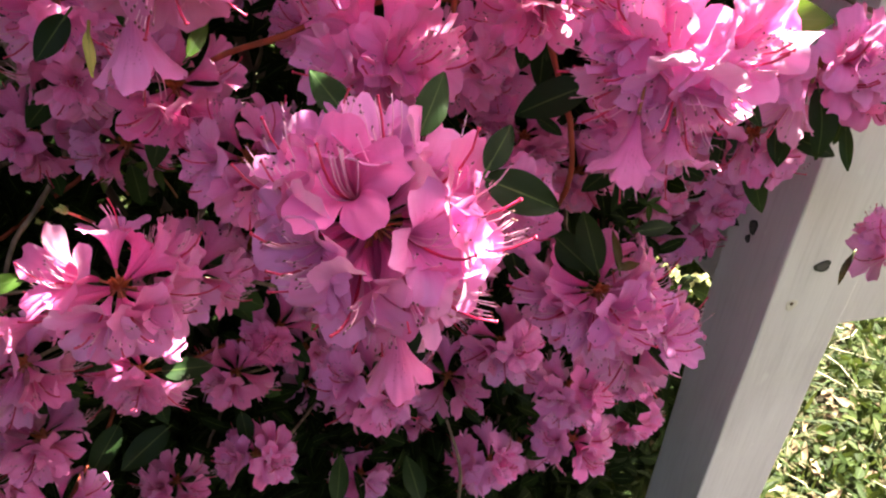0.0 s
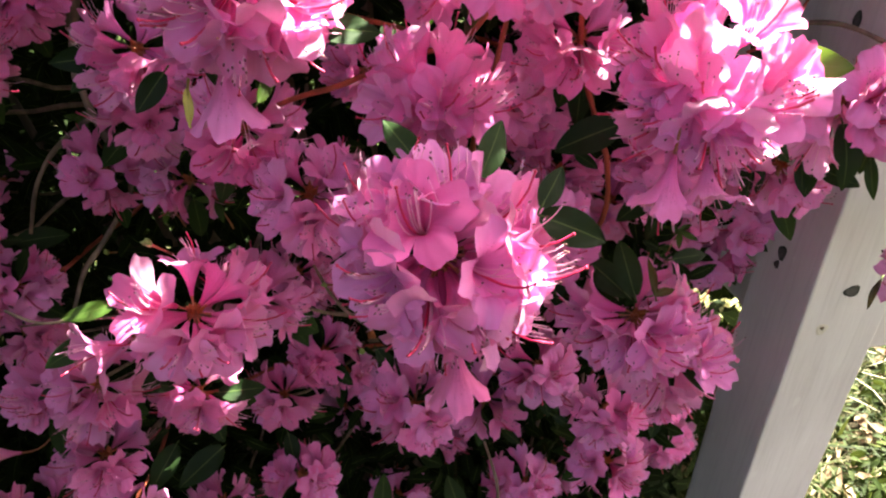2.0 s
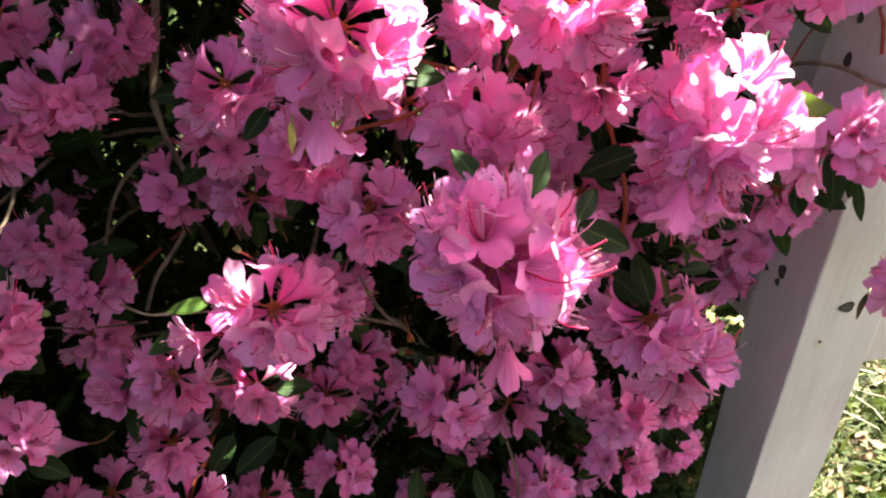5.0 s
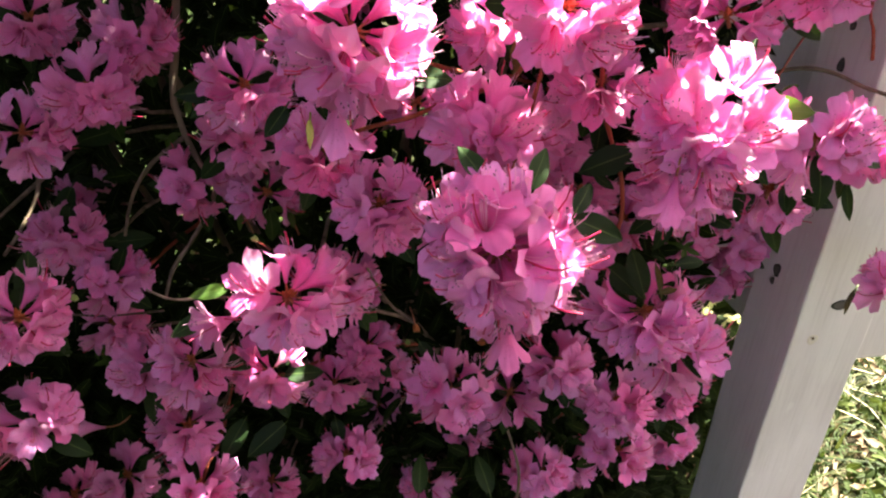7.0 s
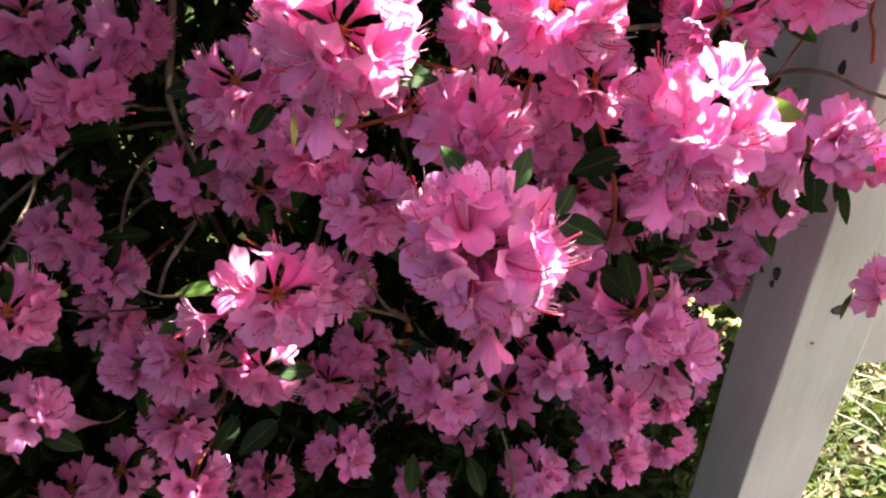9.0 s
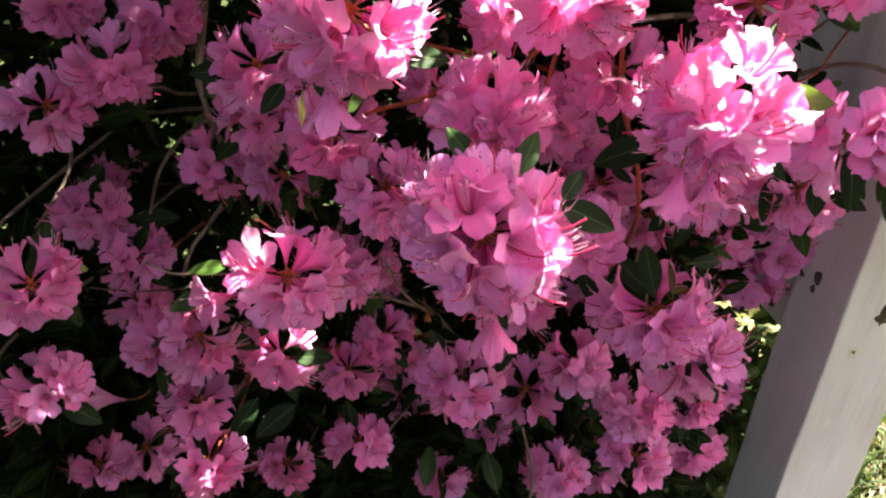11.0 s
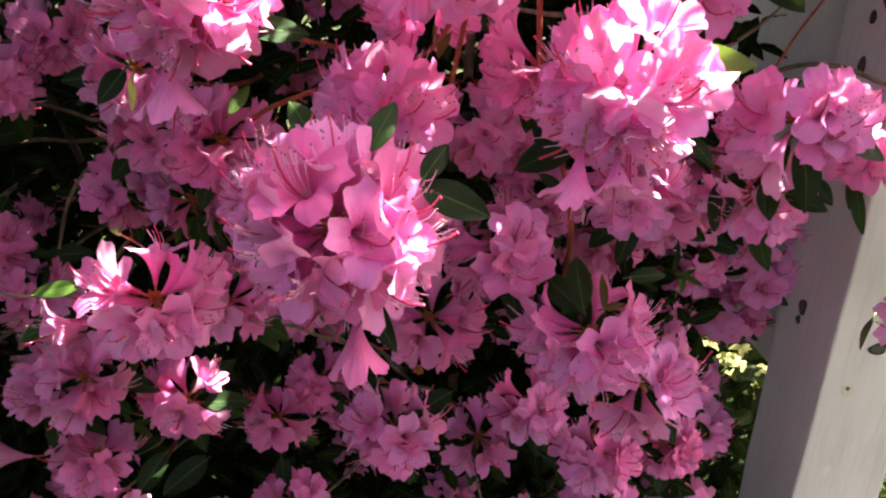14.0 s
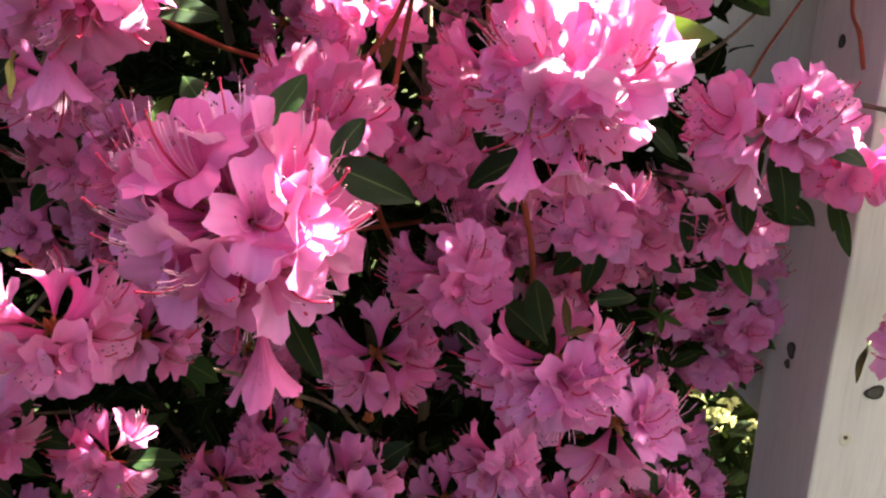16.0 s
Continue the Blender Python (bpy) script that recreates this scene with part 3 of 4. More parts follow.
# ---------------------------------------------------------------- flower clusters
HERO = [(-20, 58, 1.04, 30), (122, 58, 1.02, 32), (-108, 56, 1.04, 33), (86, 72, 1.0, 54), (44, 74, 1.16, 62), (-2, 80, 1.20, 70), (-42, 80, 1.16, 72), (-66, 66, 1.04, 54), (16, 70, 1.14, 58),
        (184, 62, 1.04, 46), (132, 76, 1.04, 66), (158, 82, 1.02), (219, 70, 1.04, 56), (240, 82, 1.0), (74, 92, 1.0), (262, 84, 1.0), (18, 100, 0.98),
        (204, 94, 1.0), (110, 96, 0.98), (-24, 104, 0.98), (152, 68, 0.92, 54), (-85, 96, 1.0), (-56, 98, 0.95), (212, 56, 0.94, 44), (100, 84, 0.95, 74)]
cluster(0.092, 0.470, 1.130, flowers=HERO, size=1.0, leaves=0, seed=5, back=0.016, lean=(0, 0, -0.50), loose=0.3, label="largest ruffled pink cluster at the front of the bush")
TOP = [(200, 66, 1.1, 50), (-120, 62, 1.1, 45), (-80, 64, 1.1, 48), (-30, 70, 1.1, 58), (5, 80, 1.05, 70), (40, 80, 1.0), (90, 82, 1.0), (130, 80, 1.0), (165, 80, 1.05),
       (-100, 86, 1.05), (-60, 88, 1.0), (-145, 84, 1.05), (-10, 96, 1.0), (180, 96, 1.0), (110, 62, 0.95, 46), (35, 60, 0.95, 42)]
cluster(-0.024, 0.552, 1.262, flowers=TOP, size=1.08, lean=(0, 0, -0.2), leaves=3, seed=8)
SUNNY = [(196, 56, 1.05, 38), (-56, 58, 1.05, 44), (70, 60, 0.92, 44), (-14, 54, 0.95, 34), (-100, 46, 1.0, 30), (160, 76, 1.0, 64), (128, 84, 0.98), (102, 86, 0.92), (-104, 56, 1.08, 54), (-128, 70, 1.08, 64), (-80, 74, 1.06, 70),
         (-152, 78, 1.06), (-110, 90, 1.08), (-138, 94, 1.05), (-84, 94, 1.0), (-30, 76, 1.05, 66), (-8, 88, 0.96), (180, 92, 1.0), (212, 84, 1.05), (-58, 96, 1.0), (228, 60, 1.0, 56)]
cluster(0.262, 0.605, 1.200, flowers=SUNNY, size=1.12, lean=(0, 0, -0.12), leaves=3, seed=9, label="sunlit ruffled pale pink cluster")
cluster(0.077, 0.785, 1.224, 10)
cluster(0.137, 0.600, 1.272, 12, 1.02)
cluster(0.187, 0.765, 1.170, 9)
cluster(0.405, 0.735, 1.134, 12, 1.06)
cluster(0.525, 0.869, 1.085, 12, 1.06)
cluster(0.602, 0.822, 0.915, 6, 0.95, leaves=2, rooted=False)
RIGHT = [(85, 84, 0.92), (25, 72, 1.1, 66), (160, 80, 1.05), (195, 72, 1.05, 66), (-60, 66, 1.1, 58), (-100, 64, 1.1, 56), (-140, 70, 1.1, 62), (-20, 76, 1.05),
         (-75, 86, 1.1), (-115, 88, 1.1), (-45, 90, 1.05), (-150, 90, 1.0), (0, 92, 1.0)]
cluster(0.250, 0.649, 0.974, flowers=RIGHT, size=1.02, leaves=2, seed=4)
cluster(0.300, 0.690, 0.888, 7)
cluster(0.049, 0.730, 0.764, 11, 1.05)
cluster(-0.108, 0.757, 0.601, 10, 1.03)
cluster(0.293, 0.800, 0.615, 11)
cluster(0.279, 0.812, 0.695, 9)
cluster(0.191, 0.833, 0.746, 10)
LEFT = [(152, 64, 1.12, 40), (88, 78, 0.95, 70), (20, 76, 1.1, 68), (-25, 70, 1.1, 60), (-80, 58, 1.05, 46), (-130, 70, 1.05, 60), (200, 80, 1.0), (-50, 86, 1.0),
        (-100, 88, 1.0), (50, 90, 0.95), (170, 92, 0.95)]
cluster(-0.098, 0.557, 1.022, flowers=LEFT, size=0.95, leaves=2, seed=6)
cluster(-0.077, 0.626, 0.975, 7)
cluster(-0.180, 0.675, 0.815, 9, 1.05)
cluster(-0.235, 0.610, 0.880, 8)
cluster(-0.309, 0.649, 0.834, 10)
cluster(-0.276, 0.641, 0.755, 9)
cluster(-0.250, 0.600, 0.690, 9)
cluster(-0.130, 0.793, 0.707, 10)
cluster(-0.092, 0.856, 0.728, 9)
cluster(-0.087, 0.681, 1.108, 11, 1.05)
cluster(-0.166, 0.690, 1.169, 11)
cluster(-0.196, 0.733, 1.102, 8)
cluster(-0.292, 0.801, 1.006, 8, 1.08)
cluster(-0.190, 0.781, 1.008, 6, 0.95)
cluster(-0.026, 0.645, 1.069, 11, 1.05)
cluster(0.070, 0.660, 1.155, 11, 1.05)
cluster(0.162, 0.876, 1.066, 11)
cluster(-0.339, 0.701, 1.156, 11, 1.05)
cluster(-0.336, 0.803, 1.189, 10)
cluster(-0.394, 0.660, 1.117, 9)
cluster(-0.434, 0.767, 1.210, 9)
cluster(-0.452, 0.751, 0.945, 9)
cluster(-0.395, 0.744, 0.888, 9)
cluster(-0.447, 0.791, 0.786, 8)
cluster(-0.345, 0.522, 0.990, 8, 0.95, rooted=False)
cluster(-0.386, 0.535, 0.845, 9, 0.98, rooted=False)
cluster(-0.426, 0.702, 0.577, 7)
cluster(-0.548, 0.735, 0.484, 7)
cluster(0.500, 1.122, 0.800, 10, 1.06)
cluster(0.487, 1.092, 0.885, 10, 1.06)
cluster(0.470, 1.112, 0.745, 10, 1.06)
cluster(0.400, 1.050, 0.850, 9)
cluster(0.420, 1.080, 0.640, 9)
cluster(0.345, 1.000, 0.770, 9)
cluster(0.385, 1.020, 0.945, 9)
cluster(0.440, 1.090, 0.985, 9)
cluster(0.440, 1.060, 0.560, 8, 1.1)
cluster(0.377, 0.930, 0.631, 9)
cluster(0.420, 0.990, 0.475, 9)
cluster(0.128, 0.845, 0.672, 7)
cluster(0.000, 0.880, 0.420, 9)
cluster(-0.020, 0.904, 1.095, 9)
cluster(-0.121, 0.888, 0.826, 7)
cluster(0.310, 0.800, 1.235, 11, 1.02)
cluster(0.400, 0.780, 1.280, 9)
cluster(0.291, 0.770, 1.049, 9)
cluster(0.160, 0.700, 1.015, 10)
cluster(0.100, 0.680, 0.945, 8)
cluster(0.397, 0.790, 1.050, 8)
cluster(0.190, 0.870, 0.480, 9)
cluster(-0.250, 0.800, 0.480, 9)

cluster(0.122, 0.830, 1.095, 9, 1.0)
cluster(0.196, 0.850, 1.010, 9, 1.0)
cluster(0.400, 0.985, 1.010, 8)
cluster(0.270, 0.930, 0.930, 9)
cluster(0.330, 0.880, 1.000, 8)


# blooms deeper in the bush
deep = random.Random(21)
for row in range(6):
    for col in range(7):
        if col < 4 and deep.random() < 0.88:
            continue
        cluster(-0.78 + 0.175 * col + deep.uniform(-0.06, 0.06), 0.96 + deep.uniform(-0.05, 0.10), 0.42 + 0.165 * row + deep.uniform(-0.05, 0.05), deep.choice((5, 6, 7)), 0.98, leaves=5)


# single blooms that hang on their own
def lone(x, y, z, ahead, size=1.0, seed=1, funnel=True):
    rng = random.Random(seed)
    base, d = Vector((x, y, z)), Vector(ahead).normalized()
    stalk = bezier(-d * 0.03 + Vector((0, 0.01, 0.012)), -d * 0.02, -d * 0.008, d * 0.002, 6)
    v, f = tube(stalk, [0.0011] * 5 + [0.0015], 5)
    holder = part("flower_stalk", mesh_of("flower_stalk", v, f, [PEDICEL]), bush, Matrix.Translation(base))
    place_flower(rng, holder, base, d, size, funnel=funnel, up=(0, -1, 0.3))


lone(0.102, 0.478, 1.066, (0.05, -0.25, -1), 0.88, 3)
lone(-0.040, 0.545, 1.212, (0.02, -0.2, -1), 1.05, 4)
lone(-0.146, 0.546, 0.996, (-0.55, -0.85, 0.10), 0.95, 5, False)
lone(0.233, 0.57, 1.152, (-0.12, -0.30, -1), 0.92, 11, False)
lone(0.256, 0.578, 1.149, (0.05, -0.45, -0.9), 0.85, 12, False)
lone(-0.440, 0.708, 0.665, (-0.8, -0.4, 0.25), 1.0, 6)


# ---------------------------------------------------------------- wood of the bush
def limb(name, points, r0, r1, mat, sides=8, label="", knobs=0.15, seed=0):
    rng = random.Random(seed)
    n = len(points)
    v, f = tube(points, [(r0 + (r1 - r0) * k / (n - 1)) * (1 + rng.uniform(-knobs, knobs)) for k in range(n)], sides)
    return part(name, mesh_of(name, v, f, [mat]), bush, Matrix(), label)


WOOD = []
for k, (tip, bow, r) in enumerate([((-0.42, 0.98, 1.15), (-0.30, 1.25, 0.45), 0.017), ((-0.16, 0.98, 1.30), (-0.18, 1.25, 0.5), 0.018),
                                   ((0.10, 0.95, 1.28), (0.05, 1.25, 0.5), 0.016), ((0.32, 0.98, 1.20), (0.2, 1.25, 0.4), 0.015),
                                   ((-0.36, 1.00, 0.62), (-0.25, 1.2, 0.2), 0.012), ((0.0, 1.0, 0.62), (0.0, 1.2, 0.2), 0.013),
                                   ((0.32, 1.02, 0.66), (0.2, 1.2, 0.2), 0.012), ((-0.1, 1.3, 1.9), (-0.1, 1.3, 0.8), 0.02),
                                   ((0.35, 1.25, 1.85), (0.25, 1.3, 0.8), 0.018),
                                   ((-0.62, 1.02, 1.25), (-0.50, 1.15, 0.5), 0.013), ((-0.50, 1.06, 1.35), (-0.45, 1.12, 0.6), 0.012), ((-0.66, 0.98, 0.75), (-0.50, 1.15, 0.3), 0.011)]):
    base = Vector((-0.05 + 0.05 * math.cos(k * 2.1), 1.20 + 0.05 * math.sin(k * 2.1), -0.03))
    pts = bezier(base, Vector(bow) * 0.6 + base * 0.4, Vector(bow), tip, 14)
    pts = [p + noise.noise_vector(p * 6) * 0.02 for p in pts]
    limb("branch", pts, r, r * 0.35, DARK_BARK if k in (1, 4, 9, 10, 11) else BARK, 8, "knotty brown woody branch" if k == 0 else "", seed=k)
    WOOD += pts[4:]

for k, (at, back) in enumerate(HEARTS):
    near = min(WOOD, key=lambda p: (p - at).length + (0.25 if p.y < at.y + 0.02 else 0) + (0.2 if p.z > at.z else 0))
    mid = at + Vector(back) * 0.06 + Vector((0, 0.06, -0.02))
    pts = bezier(at - Vector(back) * 0.02, mid, near * 0.5 + at * 0.5 + Vector((0, 0.11, -0.03)), near, 10)
    pts = [pts[0]] + [p + noise.noise_vector(p * 14 + Vector((k, 0, 0))) * 0.008 for p in pts[1:]]
    limb("twig", pts, 0.0018, 0.0036, RED_STEM if k % 4 == 1 else BARK, 6, seed=k)


def wand(name, points, r0, r1, mat, label="", seed=0):
    """A twig through a few places, smoothed."""
    pts = [Vector(q) for q in points]
    fine = []
    for k in range(len(pts) - 1):
        a, b = pts[max(k - 1, 0)], pts[min(k + 2, len(pts) - 1)]
        for s in range(4):
            t = s / 4
            h = [2 * t ** 3 - 3 * t ** 2 + 1, t ** 3 - 2 * t ** 2 + t, -2 * t ** 3 + 3 * t ** 2, t ** 3 - t ** 2]
            fine.append(pts[k] * h[0] + (pts[k + 1] - a) * 0.5 * h[1] + pts[k + 1] * h[2] + (b - pts[k]) * 0.5 * h[3])
    fine.append(pts[-1])
    return limb(name, fine, r0, r1, mat, 7, label, 0.12, seed)


wand("twig", [(-0.352, 0.540, 0.975), (-0.42, 0.56, 0.955), (-0.56, 0.66, 0.92), (-0.63, 0.82, 0.90), (-0.60, 1.03, 0.95)], 0.0022, 0.0034, BARK, "", 17)
wand("twig", [(-0.392, 0.550, 0.830), (-0.48, 0.58, 0.79), (-0.60, 0.68, 0.74), (-0.66, 0.84, 0.70), (-0.64, 1.00, 0.70)], 0.0022, 0.0034, BARK, "", 18)
wand("twig", [(-0.34, 1.0, 1.45), (-0.33, 0.90, 1.20), (-0.327, 0.851, 1.114), (-0.324, 0.846, 1.086), (-0.314, 0.841, 1.051), (-0.298, 0.836, 1.018), (-0.279, 0.835, 0.996)], 0.0052, 0.0034, BARK, "bare grey-brown twig", 1)
wand("twig", [(-0.316, 0.842, 1.056), (-0.365, 0.835, 1.018), (-0.395, 0.825, 0.975), (-0.41, 0.81, 0.92)], 0.0030, 0.0022, BARK, "", 2)
wand("twig", [(-0.281, 0.835, 0.998), (-0.287, 0.816, 0.967), (-0.306, 0.780, 0.930), (-0.319, 0.755, 0.909), (-0.322, 0.726, 0.880)], 0.0034, 0.0024, BARK, "", 3)
wand("twig", [(-0.215, 0.52, 1.036), (-0.189, 0.514, 1.032), (-0.169, 0.526, 1.027), (-0.145, 0.54, 1.021)], 0.0012, 0.0012, BARK, "", 4)
wand("twig", [(-0.077, 0.803, 0.901), (-0.060, 0.791, 0.877), (-0.038, 0.779, 0.856), (-0.011, 0.770, 0.843)], 0.0017, 0.0022, BARK, "", 5)
wand("twig", [(0.119, 0.848, 0.618), (0.135, 0.821, 0.593), (0.151, 0.800, 0.540), (0.15, 0.83, 0.40)], 0.0018, 0.0026, BARK, "", 6)
wand("twig", [(-0.526, 0.836, 1.014), (-0.524, 0.817, 0.973), (-0.536, 0.781, 0.934), (-0.546, 0.752, 0.911)], 0.0030, 0.0024, BARK, "", 7)
wand("twig", [(-0.471, 0.733, 0.838), (-0.422, 0.760, 0.822), (-0.365, 0.790, 0.815)], 0.0014, 0.0016, BARK, "", 8)
wand("young_stem", [(0.16, 0.80, 1.40), (0.135, 0.74, 1.25), (0.124, 0.723, 1.192), (0.119, 0.718, 1.167), (0.113, 0.710, 1.140), (0.103, 0.696, 1.105), (0.10, 0.75, 1.03), (0.12, 0.90, 0.90)], 0.0022, 0.0026, RED_STEM, "smooth reddish young stem", 9)
wand("young_stem", [(0.18, 0.82, 1.38), (0.188, 0.775, 1.22), (0.192, 0.765, 1.155), (0.203, 0.756, 1.124), (0.215, 0.743, 1.091), (0.222, 0.733, 1.070), (0.23, 0.76, 1.00), (0.22, 0.90, 0.85)], 0.0024, 0.0026, RED_STEM, "", 10)
wand("young_stem", [(-0.16, 0.78, 1.05), (-0.06, 0.69, 1.13), (-0.001, 0.657, 1.159), (0.020, 0.673, 1.165), (0.042, 0.687, 1.172), (0.10, 0.715, 1.19), (0.135, 0.74, 1.25)], 0.0022, 0.0024, RED_STEM, "", 11)
wand("twig", [(0.40, 1.02, 1.10), (0.468, 1.020, 1.131), (0.505, 1.012, 1.137), (0.535, 1.004, 1.132), (0.565, 0.992, 1.121), (0.60, 0.975, 1.113), (0.64, 0.95, 1.10)], 0.0034, 0.0026, BARK, "", 12)
wand("twig", [(0.541, 0.990, 1.26), (0.544, 0.992, 1.216), (0.554, 0.990, 1.193), (0.563, 0.988, 1.157)], 0.0018, 0.0026, RED_STEM, "", 13)
wand("twig", [(0.606, 0.828, 0.901), (0.65, 0.81, 0.95), (0.72, 0.80, 1.20), (0.66, 0.92, 1.50), (0.40, 1.10, 1.75)], 0.0018, 0.005, BARK, "", 16)
wand("twig", [(0.36, 0.90, 1.16), (0.42, 0.93, 1.20), (0.47, 0.95, 1.26), (0.50, 0.96, 1.34)], 0.0022, 0.0018, BARK, "", 14)
wand("twig", [(0.38, 0.90, 1.13), (0.43, 0.94, 1.14), (0.46, 0.97, 1.18), (0.50, 0.97, 1.25)], 0.0018, 0.0014, RED_STEM, "", 15)


# leaves that stand out one by one
def leaf_from(base, tip, broad, mat):
    a, b = Vector(base), Vector(tip)
    rng = random.Random(round(1e4 * (a.x + a.y)))
    ln = (b - a).length * 1.05
    face = (OPEN_SIDE - a).normalized() + Vector((rng.uniform(-0.4, 0.4), rng.uniform(-0.2, 0.2), 0.2))
    me = leaf_mesh(ln, max(0.011, 0.42 * ln) * min(broad, 1.2) if mat is not LEAF_YELLOW else 0.006, 0.45, 0.18, mat, 11, 7, rng.randrange(99))
    part("leaf", me, bush, aim(a, face, b - a), {LEAF_YELLOW: "withered yellow leaf", LEAF_OLIVE: "ageing olive-brown leaf", LEAF_BROWN: "dead brown leaf", LEAF_YOUNG: "fresh light green leaf"}.get(mat, ""))


leaf_from((0.145, 0.486, 1.149), (0.1809, 0.4661, 1.1502), 1.2, LEAF)
leaf_from((0.145, 0.486, 1.154), (0.1518, 0.4684, 1.1714), 1.2, LEAF)
leaf_from((0.080, 0.492, 1.172), (0.060, 0.500, 1.197), 1.1, LEAF)
leaf_from((0.112, 0.492, 1.168), (0.125, 0.507, 1.195), 1.1, LEAF)
leaf_from((0.23, 0.732, 1.11), (0.174, 0.732, 1.084), 1.2, LEAF)
leaf_from((0.245, 0.645, 0.99), (0.233, 0.687, 1.021), 1.0, LEAF)
leaf_from((0.243, 0.662, 0.978), (0.203, 0.692, 1.004), 1.05, LEAF)
leaf_from((0.2622, 0.6469, 0.9911), (0.2587, 0.6641, 1.0196), 0.5, LEAF_OLIVE)
leaf_from((0.2622, 0.6469, 0.9911), (0.2758, 0.6431, 1.0026), 0.7, LEAF_OLIVE)
leaf_from((0.283, 0.688, 1.002), (0.315, 0.7, 1.002), 1, LEAF)
leaf_from((0.393, 0.742, 1.079), (0.394, 0.727, 1.053), 1, LEAF)
leaf_from((0.51, 0.847, 1.04), (0.508, 0.818, 1.008), 0.7, LEAF)
leaf_from((0.288, 0.607, 1.2), (0.327, 0.58, 1.209), 1.2, LEAF_YOUNG)
leaf_from((0.270, 0.612, 1.216), (0.292, 0.632, 1.252), 0.65, LEAF)
leaf_from((0.012, 0.560, 1.226), (0.050, 0.566, 1.226), 1.1, LEAF)
leaf_from((-0.149, 0.54, 1.031), (-0.17, 0.515, 1.036), 0.9, LEAF_YOUNG)
leaf_from((-0.174, 0.541, 0.998), (-0.197, 0.515, 0.99), 1.1, LEAF)
leaf_from((-0.057, 0.528, 1.198), (-0.056, 0.511, 1.185), 0.35, LEAF_YELLOW)
leaf_from((-0.086, 0.561, 1.196), (-0.1, 0.546, 1.176), 1.2, LEAF)
leaf_from((-0.065, 0.581, 1.202), (-0.058, 0.577, 1.182), 1.0, LEAF)
leaf_from((-0.169, 0.685, 0.725), (-0.207, 0.647, 0.701), 1.2, LEAF)
leaf_from((-0.222, 0.684, 0.726), (-0.24, 0.642, 0.695), 1.1, LEAF)
leaf_from((0.009, 0.682, 0.621), (0.008, 0.726, 0.653), 1, LEAF)
leaf_from((-0.375, 0.568, 0.981), (-0.385, 0.607, 1.015), 1.2, LEAF)
leaf_from((-0.353, 0.541, 0.942), (-0.333, 0.558, 0.926), 1, LEAF)
leaf_from((0.378, 0.824, 1.246), (0.418, 0.803, 1.221), 1.4, LEAF)
leaf_from((0.103, 0.771, 1.216), (0.097, 0.767, 1.176), 1.0, LEAF_OLIVE)
leaf_from((-0.065, 0.661, 1.143), (-0.049, 0.677, 1.167), 0.8, LEAF_YOUNG)
leaf_from((0.085, 0.549, 1.04), (0.109, 0.541, 1.002), 0.9, LEAF)
leaf_from((0.369, 0.787, 1.063), (0.364, 0.773, 1.018), 1.2, LEAF)
leaf_from((0.401, 0.742, 1.078), (0.401, 0.734, 1.047), 1.1, LEAF)
leaf_from((0.417, 0.756, 1.065), (0.448, 0.741, 1.056), 1.2, LEAF)
leaf_from((-0.002, 0.767, 0.812), (0.029, 0.752, 0.768), 0.9, LEAF)
leaf_from((0.106, 0.767, 0.797), (0.056, 0.739, 0.772), 1, LEAF)
leaf_from((0.448, 1.012, 0.892), (0.388, 1.031, 0.913), 1, LEAF)
leaf_from((0.081, 0.746, 0.783), (0.049, 0.727, 0.776), 0.7, LEAF)
leaf_from((0.215, 0.811, 0.682), (0.24, 0.8, 0.674), 1, LEAF)
leaf_from((-0.131, 0.789, 0.641), (-0.117, 0.763, 0.61), 1.3, LEAF)
leaf_from((0.105, 0.678, 0.639), (0.089, 0.711, 0.676), 1.1, LEAF)
leaf_from((0.171, 0.781, 0.66), (0.146, 0.795, 0.672), 1, LEAF)
leaf_from((-0.342, 0.754, 1.097), (-0.388, 0.72, 1.093), 1.1, LEAF)
leaf_from((-0.429, 0.806, 0.909), (-0.383, 0.835, 0.907), 1.4, LEAF)
leaf_from((-0.477, 0.822, 0.982), (-0.49, 0.789, 0.947), 1.2, LEAF)


leaf_from((0.529, 0.785, 0.930), (0.506, 0.765, 0.918), 0.5, LEAF_BROWN)
leaf_from((0.306, 0.619, 1.149), (0.324, 0.607, 1.135), 1.0, LEAF)
leaf_from((0.470, 0.861, 1.047), (0.489, 0.846, 1.024), 1.2, LEAF)
leaf_from((0.196, 0.774, 1.064), (0.220, 0.756, 1.060), 0.9, LEAF)


# closed buds at the ends of shoots
def bud(x, y, z, ahead, size, mat, label=""):
    rng = random.Random(round(1e4 * (x + y)))
    pile = Pile()
    v, f = tube([(0, 0, -0.030), (0.001, 0, -0.015), (0, 0, 0)], [0.0012, 0.0011, 0.0011], 5)
    pile.add(v, f, 1)
    for k in range(7):
        a, b = 2.4 * k, 0.10 + 0.05 * k
        d = Vector((math.cos(a) * b, math.sin(a) * b, 1)).normalized()
        ln = size * rng.uniform(0.75, 1.0)
        v, f = tube([d * 0.0004, d * ln * 0.35, d * ln * 0.7, d * ln], [size * 0.10, size * 0.20, size * 0.16, size * 0.02], 6)
        pile.add(v, f, 0)
    part("bud", pile.mesh("bud", [mat, PEDICEL]), bush, aim((x, y, z), ahead, (0, 0, 1)), label)


